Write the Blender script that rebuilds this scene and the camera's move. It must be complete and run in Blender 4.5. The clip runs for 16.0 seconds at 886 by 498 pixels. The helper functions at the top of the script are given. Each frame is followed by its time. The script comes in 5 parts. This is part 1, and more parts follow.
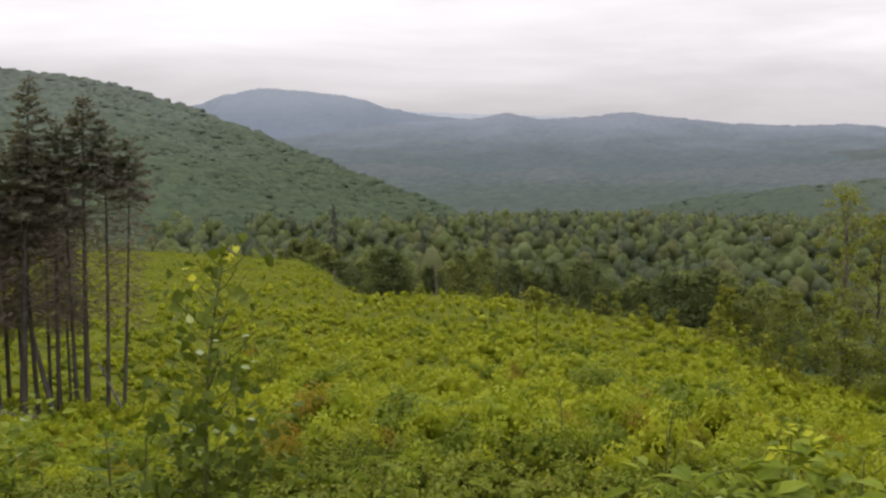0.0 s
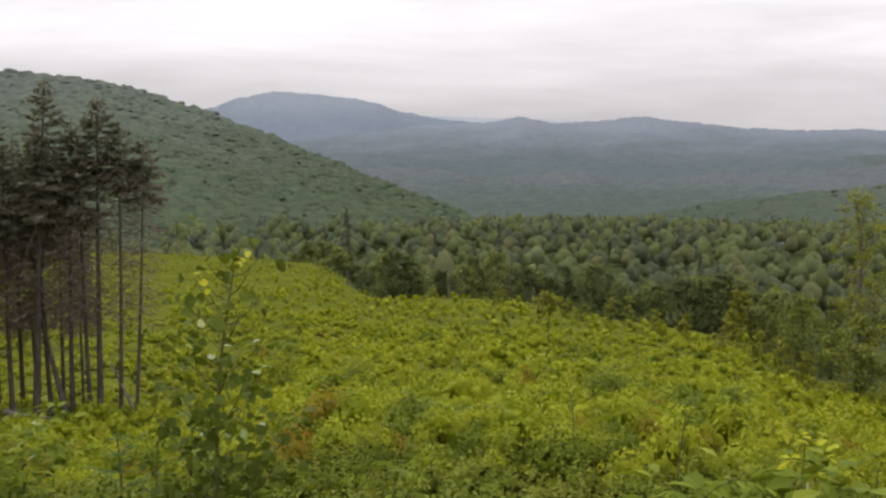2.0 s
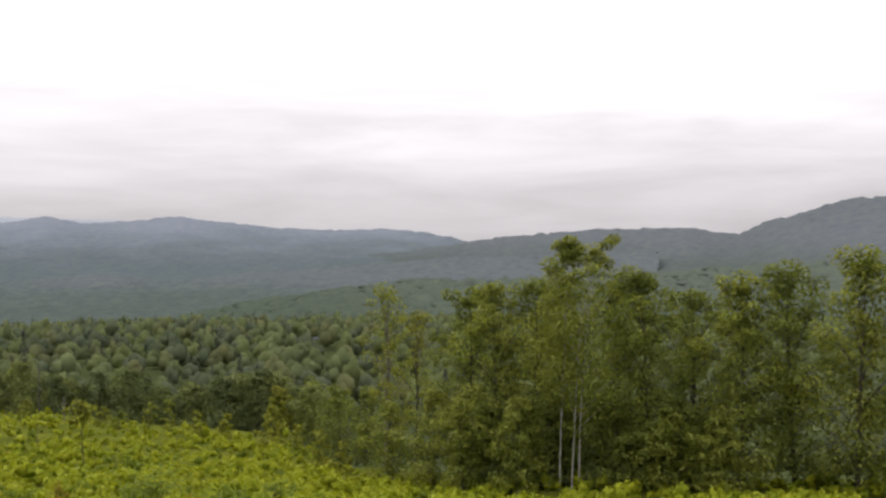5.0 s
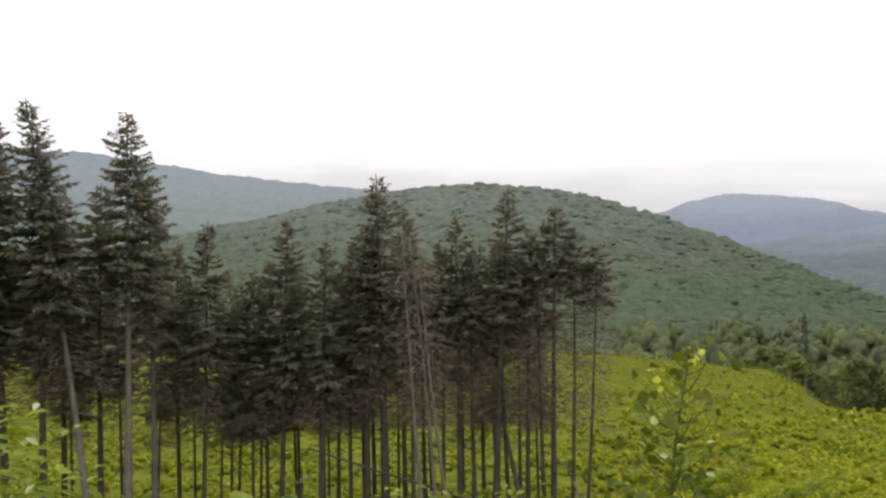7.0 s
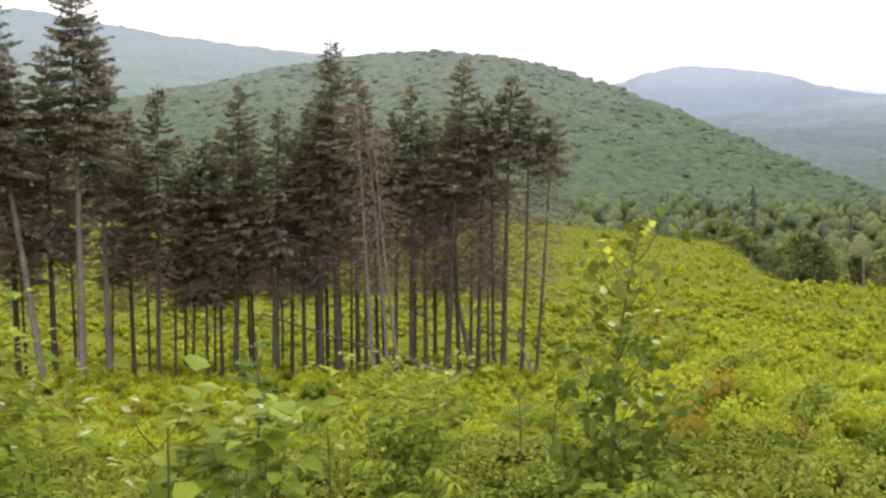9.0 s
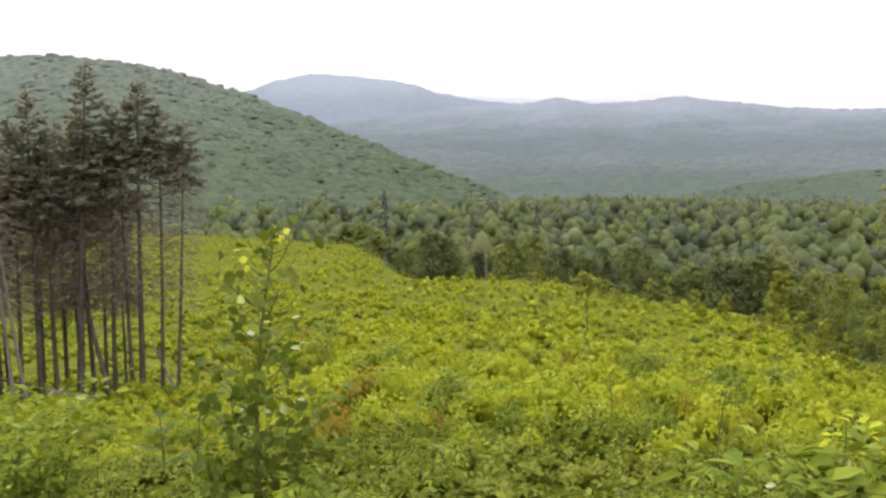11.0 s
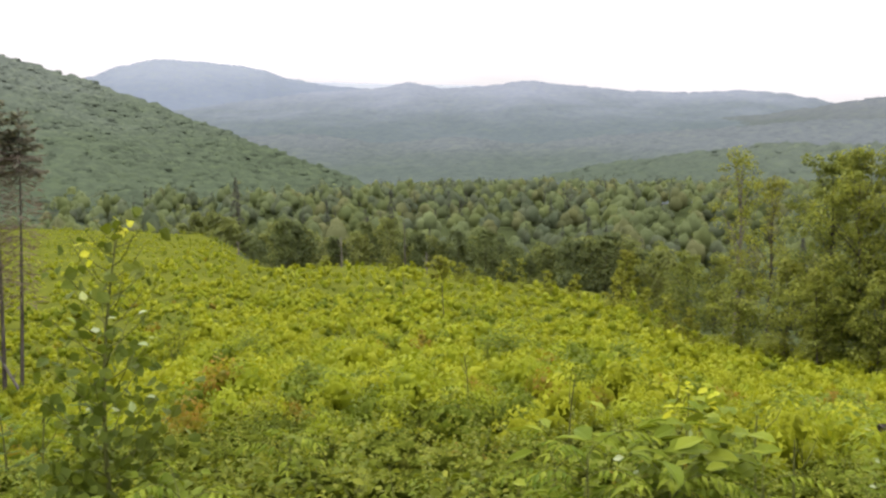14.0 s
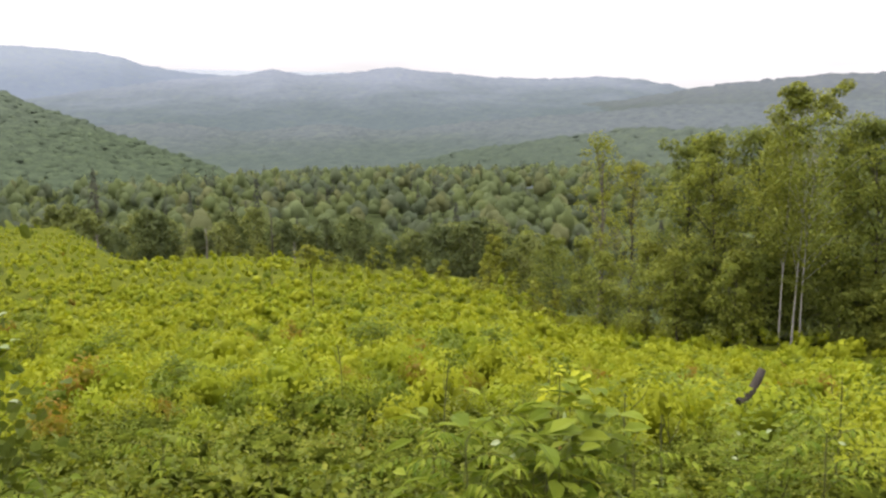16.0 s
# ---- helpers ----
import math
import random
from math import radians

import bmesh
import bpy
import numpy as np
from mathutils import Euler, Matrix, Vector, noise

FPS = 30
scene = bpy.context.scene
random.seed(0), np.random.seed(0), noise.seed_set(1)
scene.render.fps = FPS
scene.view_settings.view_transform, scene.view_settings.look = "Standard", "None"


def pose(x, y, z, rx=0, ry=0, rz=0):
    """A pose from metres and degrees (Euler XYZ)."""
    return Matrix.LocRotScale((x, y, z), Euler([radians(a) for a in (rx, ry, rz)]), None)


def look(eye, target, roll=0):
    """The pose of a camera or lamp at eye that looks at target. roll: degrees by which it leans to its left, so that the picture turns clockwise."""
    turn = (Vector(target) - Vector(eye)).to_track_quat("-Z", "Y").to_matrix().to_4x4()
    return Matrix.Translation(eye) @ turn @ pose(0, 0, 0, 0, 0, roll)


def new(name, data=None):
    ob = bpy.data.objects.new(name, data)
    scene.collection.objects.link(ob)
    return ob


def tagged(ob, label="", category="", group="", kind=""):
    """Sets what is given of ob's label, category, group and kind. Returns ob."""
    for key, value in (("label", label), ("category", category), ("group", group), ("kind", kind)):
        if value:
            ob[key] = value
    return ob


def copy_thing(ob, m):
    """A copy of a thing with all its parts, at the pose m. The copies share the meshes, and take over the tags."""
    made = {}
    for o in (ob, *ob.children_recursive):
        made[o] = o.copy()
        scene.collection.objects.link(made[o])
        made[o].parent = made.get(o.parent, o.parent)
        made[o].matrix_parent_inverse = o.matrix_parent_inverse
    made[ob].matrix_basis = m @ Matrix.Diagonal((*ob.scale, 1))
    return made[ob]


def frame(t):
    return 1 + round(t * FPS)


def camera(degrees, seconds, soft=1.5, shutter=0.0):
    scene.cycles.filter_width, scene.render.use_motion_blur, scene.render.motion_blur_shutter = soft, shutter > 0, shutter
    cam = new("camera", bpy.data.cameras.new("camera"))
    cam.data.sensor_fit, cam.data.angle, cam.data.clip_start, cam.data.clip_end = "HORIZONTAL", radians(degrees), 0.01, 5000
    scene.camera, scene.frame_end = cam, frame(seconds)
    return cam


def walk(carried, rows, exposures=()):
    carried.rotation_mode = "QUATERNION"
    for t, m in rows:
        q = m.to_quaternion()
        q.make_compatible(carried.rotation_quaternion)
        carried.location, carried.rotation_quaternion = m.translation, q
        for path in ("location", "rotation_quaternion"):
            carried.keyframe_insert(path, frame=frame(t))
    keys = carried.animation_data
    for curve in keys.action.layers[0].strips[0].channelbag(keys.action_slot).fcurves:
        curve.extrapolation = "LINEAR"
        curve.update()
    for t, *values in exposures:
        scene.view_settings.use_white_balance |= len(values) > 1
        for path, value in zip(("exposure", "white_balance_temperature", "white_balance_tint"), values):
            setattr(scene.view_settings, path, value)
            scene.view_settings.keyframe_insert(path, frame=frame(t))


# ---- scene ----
cam = camera(46.06, 16.0, soft=2.5)
PATH = [
    (0.0, pose(-0.001, -0.006, 1.606, 83.94, -0.00, -0.00)),
    (0.5, pose(-0.008, -0.006, 1.612, 83.76, -0.59, -0.12)),
    (1.0, pose(-0.007, -0.006, 1.613, 83.84, -0.20, -0.01)),
    (1.5, pose(-0.003, -0.001, 1.613, 84.06, -0.21, 0.34)),
    (2.0, pose(0.003, 0.005, 1.616, 84.14, -0.20, 0.71)),
    (2.5, pose(0.010, 0.007, 1.617, 84.07, 0.38, 0.08)),
    (3.0, pose(0.017, 0.004, 1.616, 84.22, 0.59, -2.88)),
    (3.5, pose(0.018, 0.004, 1.618, 87.05, -1.01, -11.70)),
    (3.7, pose(0.016, 0.005, 1.616, 90.42, 1.36, -16.66)),
    (4.2, pose(0.000, 0.000, 1.600, 91.60, 0.60, -20.60)),
    (4.8, pose(0.000, 0.000, 1.600, 90.30, 0.20, -24.20)),
    (5.4, pose(0.000, 0.000, 1.600, 88.20, 0.00, -24.30)),
    (5.8, pose(-0.013, 0.000, 1.600, 86.91, -0.14, -19.11)),
    (6.0, pose(-0.017, 0.001, 1.598, 87.81, -0.02, -8.22)),
    (6.5, pose(-0.016, -0.000, 1.588, 86.95, 0.44, 18.29)),
    (7.0, pose(-0.011, -0.001, 1.583, 89.94, 0.79, 25.07)),
    (7.5, pose(-0.007, -0.000, 1.579, 90.09, 0.53, 26.78)),
    (8.0, pose(-0.009, -0.002, 1.578, 84.73, -0.20, 25.89)),
    (8.5, pose(-0.016, -0.006, 1.579, 83.44, -1.07, 24.82)),
    (9.0, pose(-0.015, -0.003, 1.582, 82.73, -0.18, 22.60)),
    (9.5, pose(-0.017, -0.003, 1.586, 82.23, 0.13, 16.15)),
    (10.0, pose(-0.014, 0.001, 1.589, 82.68, 0.08, 7.99)),
    (10.2, pose(-0.012, 0.002, 1.588, 83.19, 0.01, 6.37)),
    (12.3, pose(0.024, -0.001, 1.593, 82.77, 0.59, -1.92)),
    (12.5, pose(0.024, -0.001, 1.593, 82.67, 0.59, -2.85)),
    (13.0, pose(0.016, -0.002, 1.593, 82.38, 0.61, -3.28)),
    (13.5, pose(0.022, -0.001, 1.598, 82.48, 0.58, -3.91)),
    (14.0, pose(0.024, -0.000, 1.599, 82.27, 0.62, -5.31)),
    (14.5, pose(0.021, 0.001, 1.602, 82.51, 0.57, -8.01)),
    (15.0, pose(0.008, 0.002, 1.607, 82.49, 0.89, -9.81)),
    (15.5, pose(-0.005, 0.004, 1.613, 82.10, 1.41, -11.58)),
    (16.0, pose(-0.008, 0.005, 1.617, 81.47, 0.86, -12.65)),
]

EXPOSURES = [(0.0, -0.5), (2.5, -0.5), (3.5, -0.48), (5.8, -0.5), (6.0, -0.5), (6.5, -0.75), (6.8, -0.45), (7.0, -0.28), (7.3, -0.35), (7.5, -0.6), (7.8, -0.45), (8.0, -0.12), (8.3, 0.22), (9.0, 0.36), (10.0, 0.3), (12.5, 0.22), (16.0, 0.2)]
walk(cam, PATH, EXPOSURES)

# ---- world and light ----
SUN_EL, SUN_AZ = 48.0, -35.0            # degrees; azimuth from +y to the right
world = bpy.data.worlds.new("overcast_sky")
scene.world = world
world.use_nodes = True
wt = world.node_tree
wt.nodes.clear()


def wnode(kind, **sets):
    n = wt.nodes.new(kind)
    for k, v in sets.items():
        n.inputs[k].default_value = v
    return n


sky = wt.nodes.new("ShaderNodeTexSky")
sky.sky_type, sky.sun_disc = "NISHITA", False
sky.sun_elevation, sky.sun_rotation = radians(SUN_EL), radians(SUN_AZ)
coord = wt.nodes.new("ShaderNodeTexCoord")
split = wt.nodes.new("ShaderNodeSeparateXYZ")
wt.links.new(coord.outputs["Generated"], split.inputs[0])
rise = wt.nodes.new("ShaderNodeFloatCurve")
wt.links.new(split.outputs["Z"], rise.inputs["Value"])
glow = rise.mapping.curves[0]          # brightness of the cloud deck by height, in thirds
glow.points[0].location, glow.points[1].location = (0.0, 0.86 / 3), (1.0, 2.9 / 3)
for px, py in ((0.05, 0.97 * 1.15 / 3), (0.12, 0.97 * 1.62 / 3), (0.3, 0.97 * 2.2 / 3)):
    glow.points.new(px, py)
rise.mapping.update()
thrice = wt.nodes.new("ShaderNodeMath")
thrice.operation = "MULTIPLY"
thrice.inputs[1].default_value = 3.0
wt.links.new(rise.outputs[0], thrice.inputs[0])
stretch = wt.nodes.new("ShaderNodeMapping")
stretch.inputs["Scale"].default_value = (1.6, 1.6, 11.0)
wt.links.new(coord.outputs["Generated"], stretch.inputs["Vector"])
puffs = wnode("ShaderNodeTexNoise", **{"Scale": 2.2, "Detail": 5.0, "Roughness": 0.55, "Distortion": 0.3})
wt.links.new(stretch.outputs[0], puffs.inputs["Vector"])
soft_ramp = wt.nodes.new("ShaderNodeMapRange")
for k, v in (("From Min", 0.34), ("From Max", 0.68), ("To Min", 0.86), ("To Max", 1.1)):
    soft_ramp.inputs[k].default_value = v
wt.links.new(puffs.outputs["Fac"], soft_ramp.inputs["Value"])
mult = wt.nodes.new("ShaderNodeMath")
mult.operation = "MULTIPLY"
wt.links.new(thrice.outputs[0], mult.inputs[0])
wt.links.new(soft_ramp.outputs[0], mult.inputs[1])
cloud_bg = wnode("ShaderNodeBackground", Color=(1.0, 0.955, 0.985, 1))
wt.links.new(mult.outputs[0], cloud_bg.inputs["Strength"])
sky_bg = wnode("ShaderNodeBackground", Strength=0.05)
wt.links.new(sky.outputs[0], sky_bg.inputs["Color"])
both = wt.nodes.new("ShaderNodeMixShader")
both.inputs[0].default_value = 0.93
wt.links.new(sky_bg.outputs[0], both.inputs[1])
wt.links.new(cloud_bg.outputs[0], both.inputs[2])
wout = wt.nodes.new("ShaderNodeOutputWorld")
wt.links.new(both.outputs[0], wout.inputs[0])

sun = new("sun", bpy.data.lights.new("sun", "SUN"))
sun.data.energy, sun.data.angle, sun.data.color = 1.5, radians(25), (1.0, 0.96, 0.88)
sun.matrix_world = look((0, 0, 0), (-math.sin(radians(SUN_AZ)), -math.cos(radians(SUN_AZ)), -math.tan(radians(SUN_EL))))


# ---- materials ----
def ramp_of(nt, stops, fac):
    r = nt.nodes.new("ShaderNodeValToRGB")
    while len(r.color_ramp.elements) < len(stops):
        r.color_ramp.elements.new(0.5)
    for e, (p, c) in zip(r.color_ramp.elements, stops):
        e.position, e.color = p, (*c, 1)
    nt.links.new(fac, r.inputs[0])
    return r.outputs[0]


def noise_of(nt, scale, detail=3.0, rough=0.55):
    g = nt.nodes.new("ShaderNodeNewGeometry")
    n = nt.nodes.new("ShaderNodeTexNoise")
    n.inputs["Scale"].default_value, n.inputs["Detail"].default_value, n.inputs["Roughness"].default_value = scale, detail, rough
    nt.links.new(g.outputs["Position"], n.inputs["Vector"])
    return n.outputs["Fac"]


def blend(nt, kind, fac, a, b):
    m = nt.nodes.new("ShaderNodeMix")
    m.data_type, m.blend_type = "RGBA", kind
    m.inputs[0].default_value = fac if isinstance(fac, float) else 0.5
    if not isinstance(fac, float):
        nt.links.new(fac, m.inputs[0])
    for i, v in ((6, a), (7, b)):
        if isinstance(v, tuple):
            m.inputs[i].default_value = (*v, 1)
        else:
            nt.links.new(v, m.inputs[i])
    return m.outputs[2]


def leaf_mat(name, stops, patch, patch_scale, patch_amount=0.5, through_light=0.45, gloss=0.6):
    """Leaves: each leaf its own shade, drifting towards another tint over larger patches."""
    m = bpy.data.materials.new(name)
    m.use_nodes = True
    nt = m.node_tree
    nt.nodes.clear()
    g = nt.nodes.new("ShaderNodeNewGeometry")
    col = ramp_of(nt, stops, g.outputs["Random Per Island"])
    n = noise_of(nt, patch_scale, 4.0)
    mr = nt.nodes.new("ShaderNodeMapRange")
    for k, v in (("From Min", 0.42), ("From Max", 0.66), ("To Min", 0.0), ("To Max", patch_amount)):
        mr.inputs[k].default_value = v
    nt.links.new(n, mr.inputs["Value"])
    col = blend(nt, "MIX", mr.outputs[0], col, patch)
    p = nt.nodes.new("ShaderNodeBsdfPrincipled")
    p.inputs["Roughness"].default_value = gloss
    p.inputs["Specular IOR Level"].default_value = 0.08
    nt.links.new(col, p.inputs["Base Color"])
    tr = nt.nodes.new("ShaderNodeBsdfTranslucent")
    nt.links.new(blend(nt, "MULTIPLY", 1.0, col, (1.15, 1.1, 0.6)), tr.inputs[0])
    mx = nt.nodes.new("ShaderNodeMixShader")
    mx.inputs[0].default_value = through_light
    nt.links.new(p.outputs[0], mx.inputs[1])
    nt.links.new(tr.outputs[0], mx.inputs[2])
    o = nt.nodes.new("ShaderNodeOutputMaterial")
    nt.links.new(mx.outputs[0], o.inputs[0])
    return m


def solid_mat(name, stops, scale, rough=0.9, bump=0.0, fine=6.0, stretch_z=1.0):
    """Ground, bark and rock: two scales of mottling, with relief."""
    m = bpy.data.materials.new(name)
    m.use_nodes = True
    nt = m.node_tree
    p = nt.nodes["Principled BSDF"]
    p.inputs["Roughness"].default_value, p.inputs["Specular IOR Level"].default_value = rough, 0.0
    g = nt.nodes.new("ShaderNodeNewGeometry")
    mp = nt.nodes.new("ShaderNodeMapping")
    mp.inputs["Scale"].default_value = (1, 1, stretch_z)
    nt.links.new(g.outputs["Position"], mp.inputs["Vector"])
    outs = []
    for s in (scale, scale * fine):
        n = nt.nodes.new("ShaderNodeTexNoise")
        n.inputs["Scale"].default_value, n.inputs["Detail"].default_value, n.inputs["Roughness"].default_value = s, 6.0, 0.6
        nt.links.new(mp.outputs[0], n.inputs["Vector"])
        outs.append(n.outputs["Fac"])
    mid = nt.nodes.new("ShaderNodeMix")
    mid.inputs[0].default_value = 0.45
    nt.links.new(outs[0], mid.inputs[2])
    nt.links.new(outs[1], mid.inputs[3])
    nt.links.new(ramp_of(nt, stops, mid.outputs[0]), p.inputs["Base Color"])
    if bump:
        b = nt.nodes.new("ShaderNodeBump")
        b.inputs["Strength"].default_value, b.inputs["Distance"].default_value = 0.8, bump
        nt.links.new(mid.outputs[0], b.inputs["Height"])
        nt.links.new(b.outputs[0], p.inputs["Normal"])
    return m


M_GROUND = solid_mat("brushy_ground", [(0.32, (0.04, 0.05, 0.01)), (0.5, (0.085, 0.098, 0.015)), (0.68, (0.14, 0.15, 0.022))], 0.35, 0.95, 0.15, 9.0)


def hazy_hill_mat(name, low, high, z0, z1, grain, spread=0.25, bump=0.6):
    """Wooded slopes: haze painted in from a low to a high tint, mottled by stands and by crowns."""
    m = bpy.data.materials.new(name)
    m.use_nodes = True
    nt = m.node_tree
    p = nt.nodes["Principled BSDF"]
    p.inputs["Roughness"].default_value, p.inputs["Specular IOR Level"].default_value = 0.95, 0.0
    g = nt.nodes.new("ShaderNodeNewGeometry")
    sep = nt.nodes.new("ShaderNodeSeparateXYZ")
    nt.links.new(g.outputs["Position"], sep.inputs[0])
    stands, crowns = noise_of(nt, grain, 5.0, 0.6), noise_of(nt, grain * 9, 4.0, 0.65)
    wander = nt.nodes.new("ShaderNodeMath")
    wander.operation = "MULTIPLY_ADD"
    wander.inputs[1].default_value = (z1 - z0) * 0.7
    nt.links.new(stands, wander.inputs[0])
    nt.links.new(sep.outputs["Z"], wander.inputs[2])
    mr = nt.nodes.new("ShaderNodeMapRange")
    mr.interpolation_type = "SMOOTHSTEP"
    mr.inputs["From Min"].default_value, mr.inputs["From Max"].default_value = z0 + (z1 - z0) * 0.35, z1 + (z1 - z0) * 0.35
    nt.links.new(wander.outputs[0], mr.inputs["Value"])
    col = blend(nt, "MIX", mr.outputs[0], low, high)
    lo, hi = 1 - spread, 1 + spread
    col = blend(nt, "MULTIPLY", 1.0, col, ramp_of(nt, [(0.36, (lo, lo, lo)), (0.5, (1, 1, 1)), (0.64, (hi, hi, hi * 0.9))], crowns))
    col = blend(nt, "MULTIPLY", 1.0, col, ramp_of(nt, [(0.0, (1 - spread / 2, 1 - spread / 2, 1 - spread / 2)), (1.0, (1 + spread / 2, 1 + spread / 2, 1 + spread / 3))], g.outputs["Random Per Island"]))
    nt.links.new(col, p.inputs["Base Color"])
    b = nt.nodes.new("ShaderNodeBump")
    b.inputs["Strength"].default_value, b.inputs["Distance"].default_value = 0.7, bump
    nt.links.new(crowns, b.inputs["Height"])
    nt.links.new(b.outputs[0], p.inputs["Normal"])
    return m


# aerial haze is part of these base colours, stronger for the farther hills
M_HILL_NEAR = hazy_hill_mat("hillside_woods", (0.058, 0.076, 0.049), (0.092, 0.108, 0.094), -45, 70, 0.014, 0.2)
M_HILL_MID = hazy_hill_mat("ridge_woods", (0.105, 0.135, 0.118), (0.15, 0.175, 0.19), 0, 140, 0.01, 0.08)
M_HILL_SPUR = hazy_hill_mat("spur_woods", (0.06, 0.077, 0.058), (0.08, 0.097, 0.08), -75, -30, 0.01, 0.12)
M_HILL_RIGHT = hazy_hill_mat("far_ridge_woods", (0.072, 0.086, 0.082), (0.10, 0.112, 0.124), -60, 20, 0.006, 0.1, 0.2)
M_FOOT_LOW = hazy_hill_mat("foothill_woods", (0.066, 0.083, 0.076), (0.09, 0.104, 0.112), -88, -50, 0.006, 0.14)
M_FOOT_HIGH = hazy_hill_mat("far_foothill_woods", (0.08, 0.099, 0.106), (0.16, 0.18, 0.216), -70, 80, 0.005, 0.08, 0.15)
M_FAR = hazy_hill_mat("distant_range", (0.13, 0.155, 0.193), (0.184, 0.21, 0.247), 20, 185, 0.004, 0.05, 0.5)
M_FARTHEST = hazy_hill_mat("horizon_range", (0.24, 0.265, 0.30), (0.27, 0.295, 0.33), 0, 120, 0.003, 0.04, 3.0)

M_BRUSH = leaf_mat("brush_leaves", [(0.0, (0.249, 0.277, 0.017)), (0.5, (0.283, 0.309, 0.019)), (1.0, (0.327, 0.350, 0.024))], (0.196, 0.237, 0.015), 0.9, 0.7, 0.32)
M_BRUSH_DARK = leaf_mat("dark_brush_leaves", [(0.0, (0.100, 0.137, 0.012)), (0.6, (0.125, 0.164, 0.015)), (1.0, (0.165, 0.199, 0.021))], (0.098, 0.132, 0.013), 0.8, 0.5, 0.25)
M_BRUSH_RUST = leaf_mat("rusty_brush_leaves", [(0.0, (0.15, 0.15, 0.015)), (0.7, (0.25, 0.21, 0.025)), (1.0, (0.32, 0.14, 0.04))], (0.2, 0.2, 0.02), 0.6, 0.5)
M_BRIGHT = leaf_mat("bright_young_leaves", [(0.0, (0.213, 0.255, 0.015)), (0.5, (0.244, 0.285, 0.018)), (1.0, (0.286, 0.324, 0.024))], (0.162, 0.212, 0.014), 1.1, 0.8, 0.32)
M_YELLOW = leaf_mat("yellow_leaves", [(0.0, (0.4, 0.44, 0.04)), (1.0, (0.58, 0.58, 0.08))], (0.48, 0.5, 0.05), 2.0, 0.3)
M_PALE = leaf_mat("pale_leaf_undersides", [(0.0, (0.28, 0.36, 0.16)), (1.0, (0.5, 0.56, 0.36))], (0.36, 0.42, 0.2), 2.0, 0.3)
M_SAPLEAF = leaf_mat("sapling_leaves", [(0.0, (0.044, 0.068, 0.010)), (0.6, (0.084, 0.115, 0.015)), (0.9, (0.128, 0.163, 0.021)), (1.0, (0.216, 0.262, 0.041))], (0.098, 0.110, 0.016), 1.5, 0.4, 0.3)
M_NEEDLES = leaf_mat("spruce_needles", [(0.0, (0.118, 0.116, 0.088)), (0.6, (0.182, 0.178, 0.128)), (1.0, (0.25, 0.246, 0.17))], (0.22, 0.195, 0.155), 0.35, 0.5, 0.36, 0.8)
M_DRYNEEDLES = leaf_mat("dry_spruce_twigs", [(0.0, (0.11, 0.085, 0.072)), (1.0, (0.22, 0.18, 0.155))], (0.16, 0.13, 0.11), 0.5, 0.5, 0.3, 0.9)
M_SEEDLING = leaf_mat("fir_seedling_needles", [(0.0, (0.05, 0.1, 0.02)), (1.0, (0.12, 0.19, 0.035))], (0.08, 0.14, 0.03), 2.0, 0.4, 0.15)
M_CROWN = leaf_mat("broadleaf_crown", [(0.0, (0.152, 0.185, 0.035)), (0.6, (0.227, 0.261, 0.050)), (1.0, (0.312, 0.336, 0.079))], (0.265, 0.274, 0.050), 0.25, 0.6, 0.45)
M_CROWN_DARK = leaf_mat("deep_green_broadleaf_crown", [(0.0, (0.119, 0.155, 0.035)), (0.6, (0.170, 0.206, 0.047)), (1.0, (0.232, 0.263, 0.064))], (0.200, 0.222, 0.046), 0.25, 0.6, 0.45)
M_CROWN_GOLD = leaf_mat("yellowing_broadleaf_crown", [(0.0, (0.17, 0.20, 0.03)), (0.6, (0.25, 0.275, 0.042)), (1.0, (0.34, 0.35, 0.065))], (0.24, 0.235, 0.04), 0.4, 0.5, 0.45)
# valley woods: a little distance haze is mixed into the leaf colours
M_WOODS = leaf_mat("valley_woods_leaves", [(0.0, (0.102, 0.127, 0.056)), (0.6, (0.121, 0.151, 0.066)), (1.0, (0.145, 0.178, 0.074))], (0.133, 0.163, 0.066), 0.11, 0.6, 0.35, 0.8)
M_WOODS_LIGHT = leaf_mat("light_valley_leaves", [(0.0, (0.103, 0.132, 0.050)), (1.0, (0.141, 0.168, 0.062))], (0.131, 0.152, 0.054), 0.11, 0.6, 0.35, 0.8)
M_WOODS_DARK = leaf_mat("dark_valley_leaves", [(0.0, (0.073, 0.096, 0.055)), (1.0, (0.110, 0.134, 0.071))], (0.099, 0.111, 0.067), 0.11, 0.6, 0.35, 0.8)
M_WOODS_OLIVE = leaf_mat("olive_valley_leaves", [(0.0, (0.102, 0.118, 0.055)), (1.0, (0.150, 0.161, 0.066))], (0.127, 0.134, 0.059), 0.11, 0.6, 0.35, 0.8)
M_WOODS_FIR = leaf_mat("valley_conifer_needles", [(0.0, (0.046, 0.056, 0.046)), (1.0, (0.082, 0.092, 0.07))], (0.074, 0.07, 0.06), 0.09, 0.7, 0.3, 0.8)
M_BARK = solid_mat("spruce_bark", [(0.3, (0.034, 0.029, 0.025)), (0.5, (0.068, 0.059, 0.05)), (0.72, (0.13, 0.117, 0.10))], 5.0, 0.95, 0.03, 5.0, 0.35)
M_BARK_PALE = solid_mat("pale_dead_bark", [(0.3, (0.08, 0.07, 0.06)), (0.5, (0.155, 0.138, 0.12)), (0.72, (0.25, 0.23, 0.2))], 5.0, 0.9, 0.02, 5.0, 0.3)
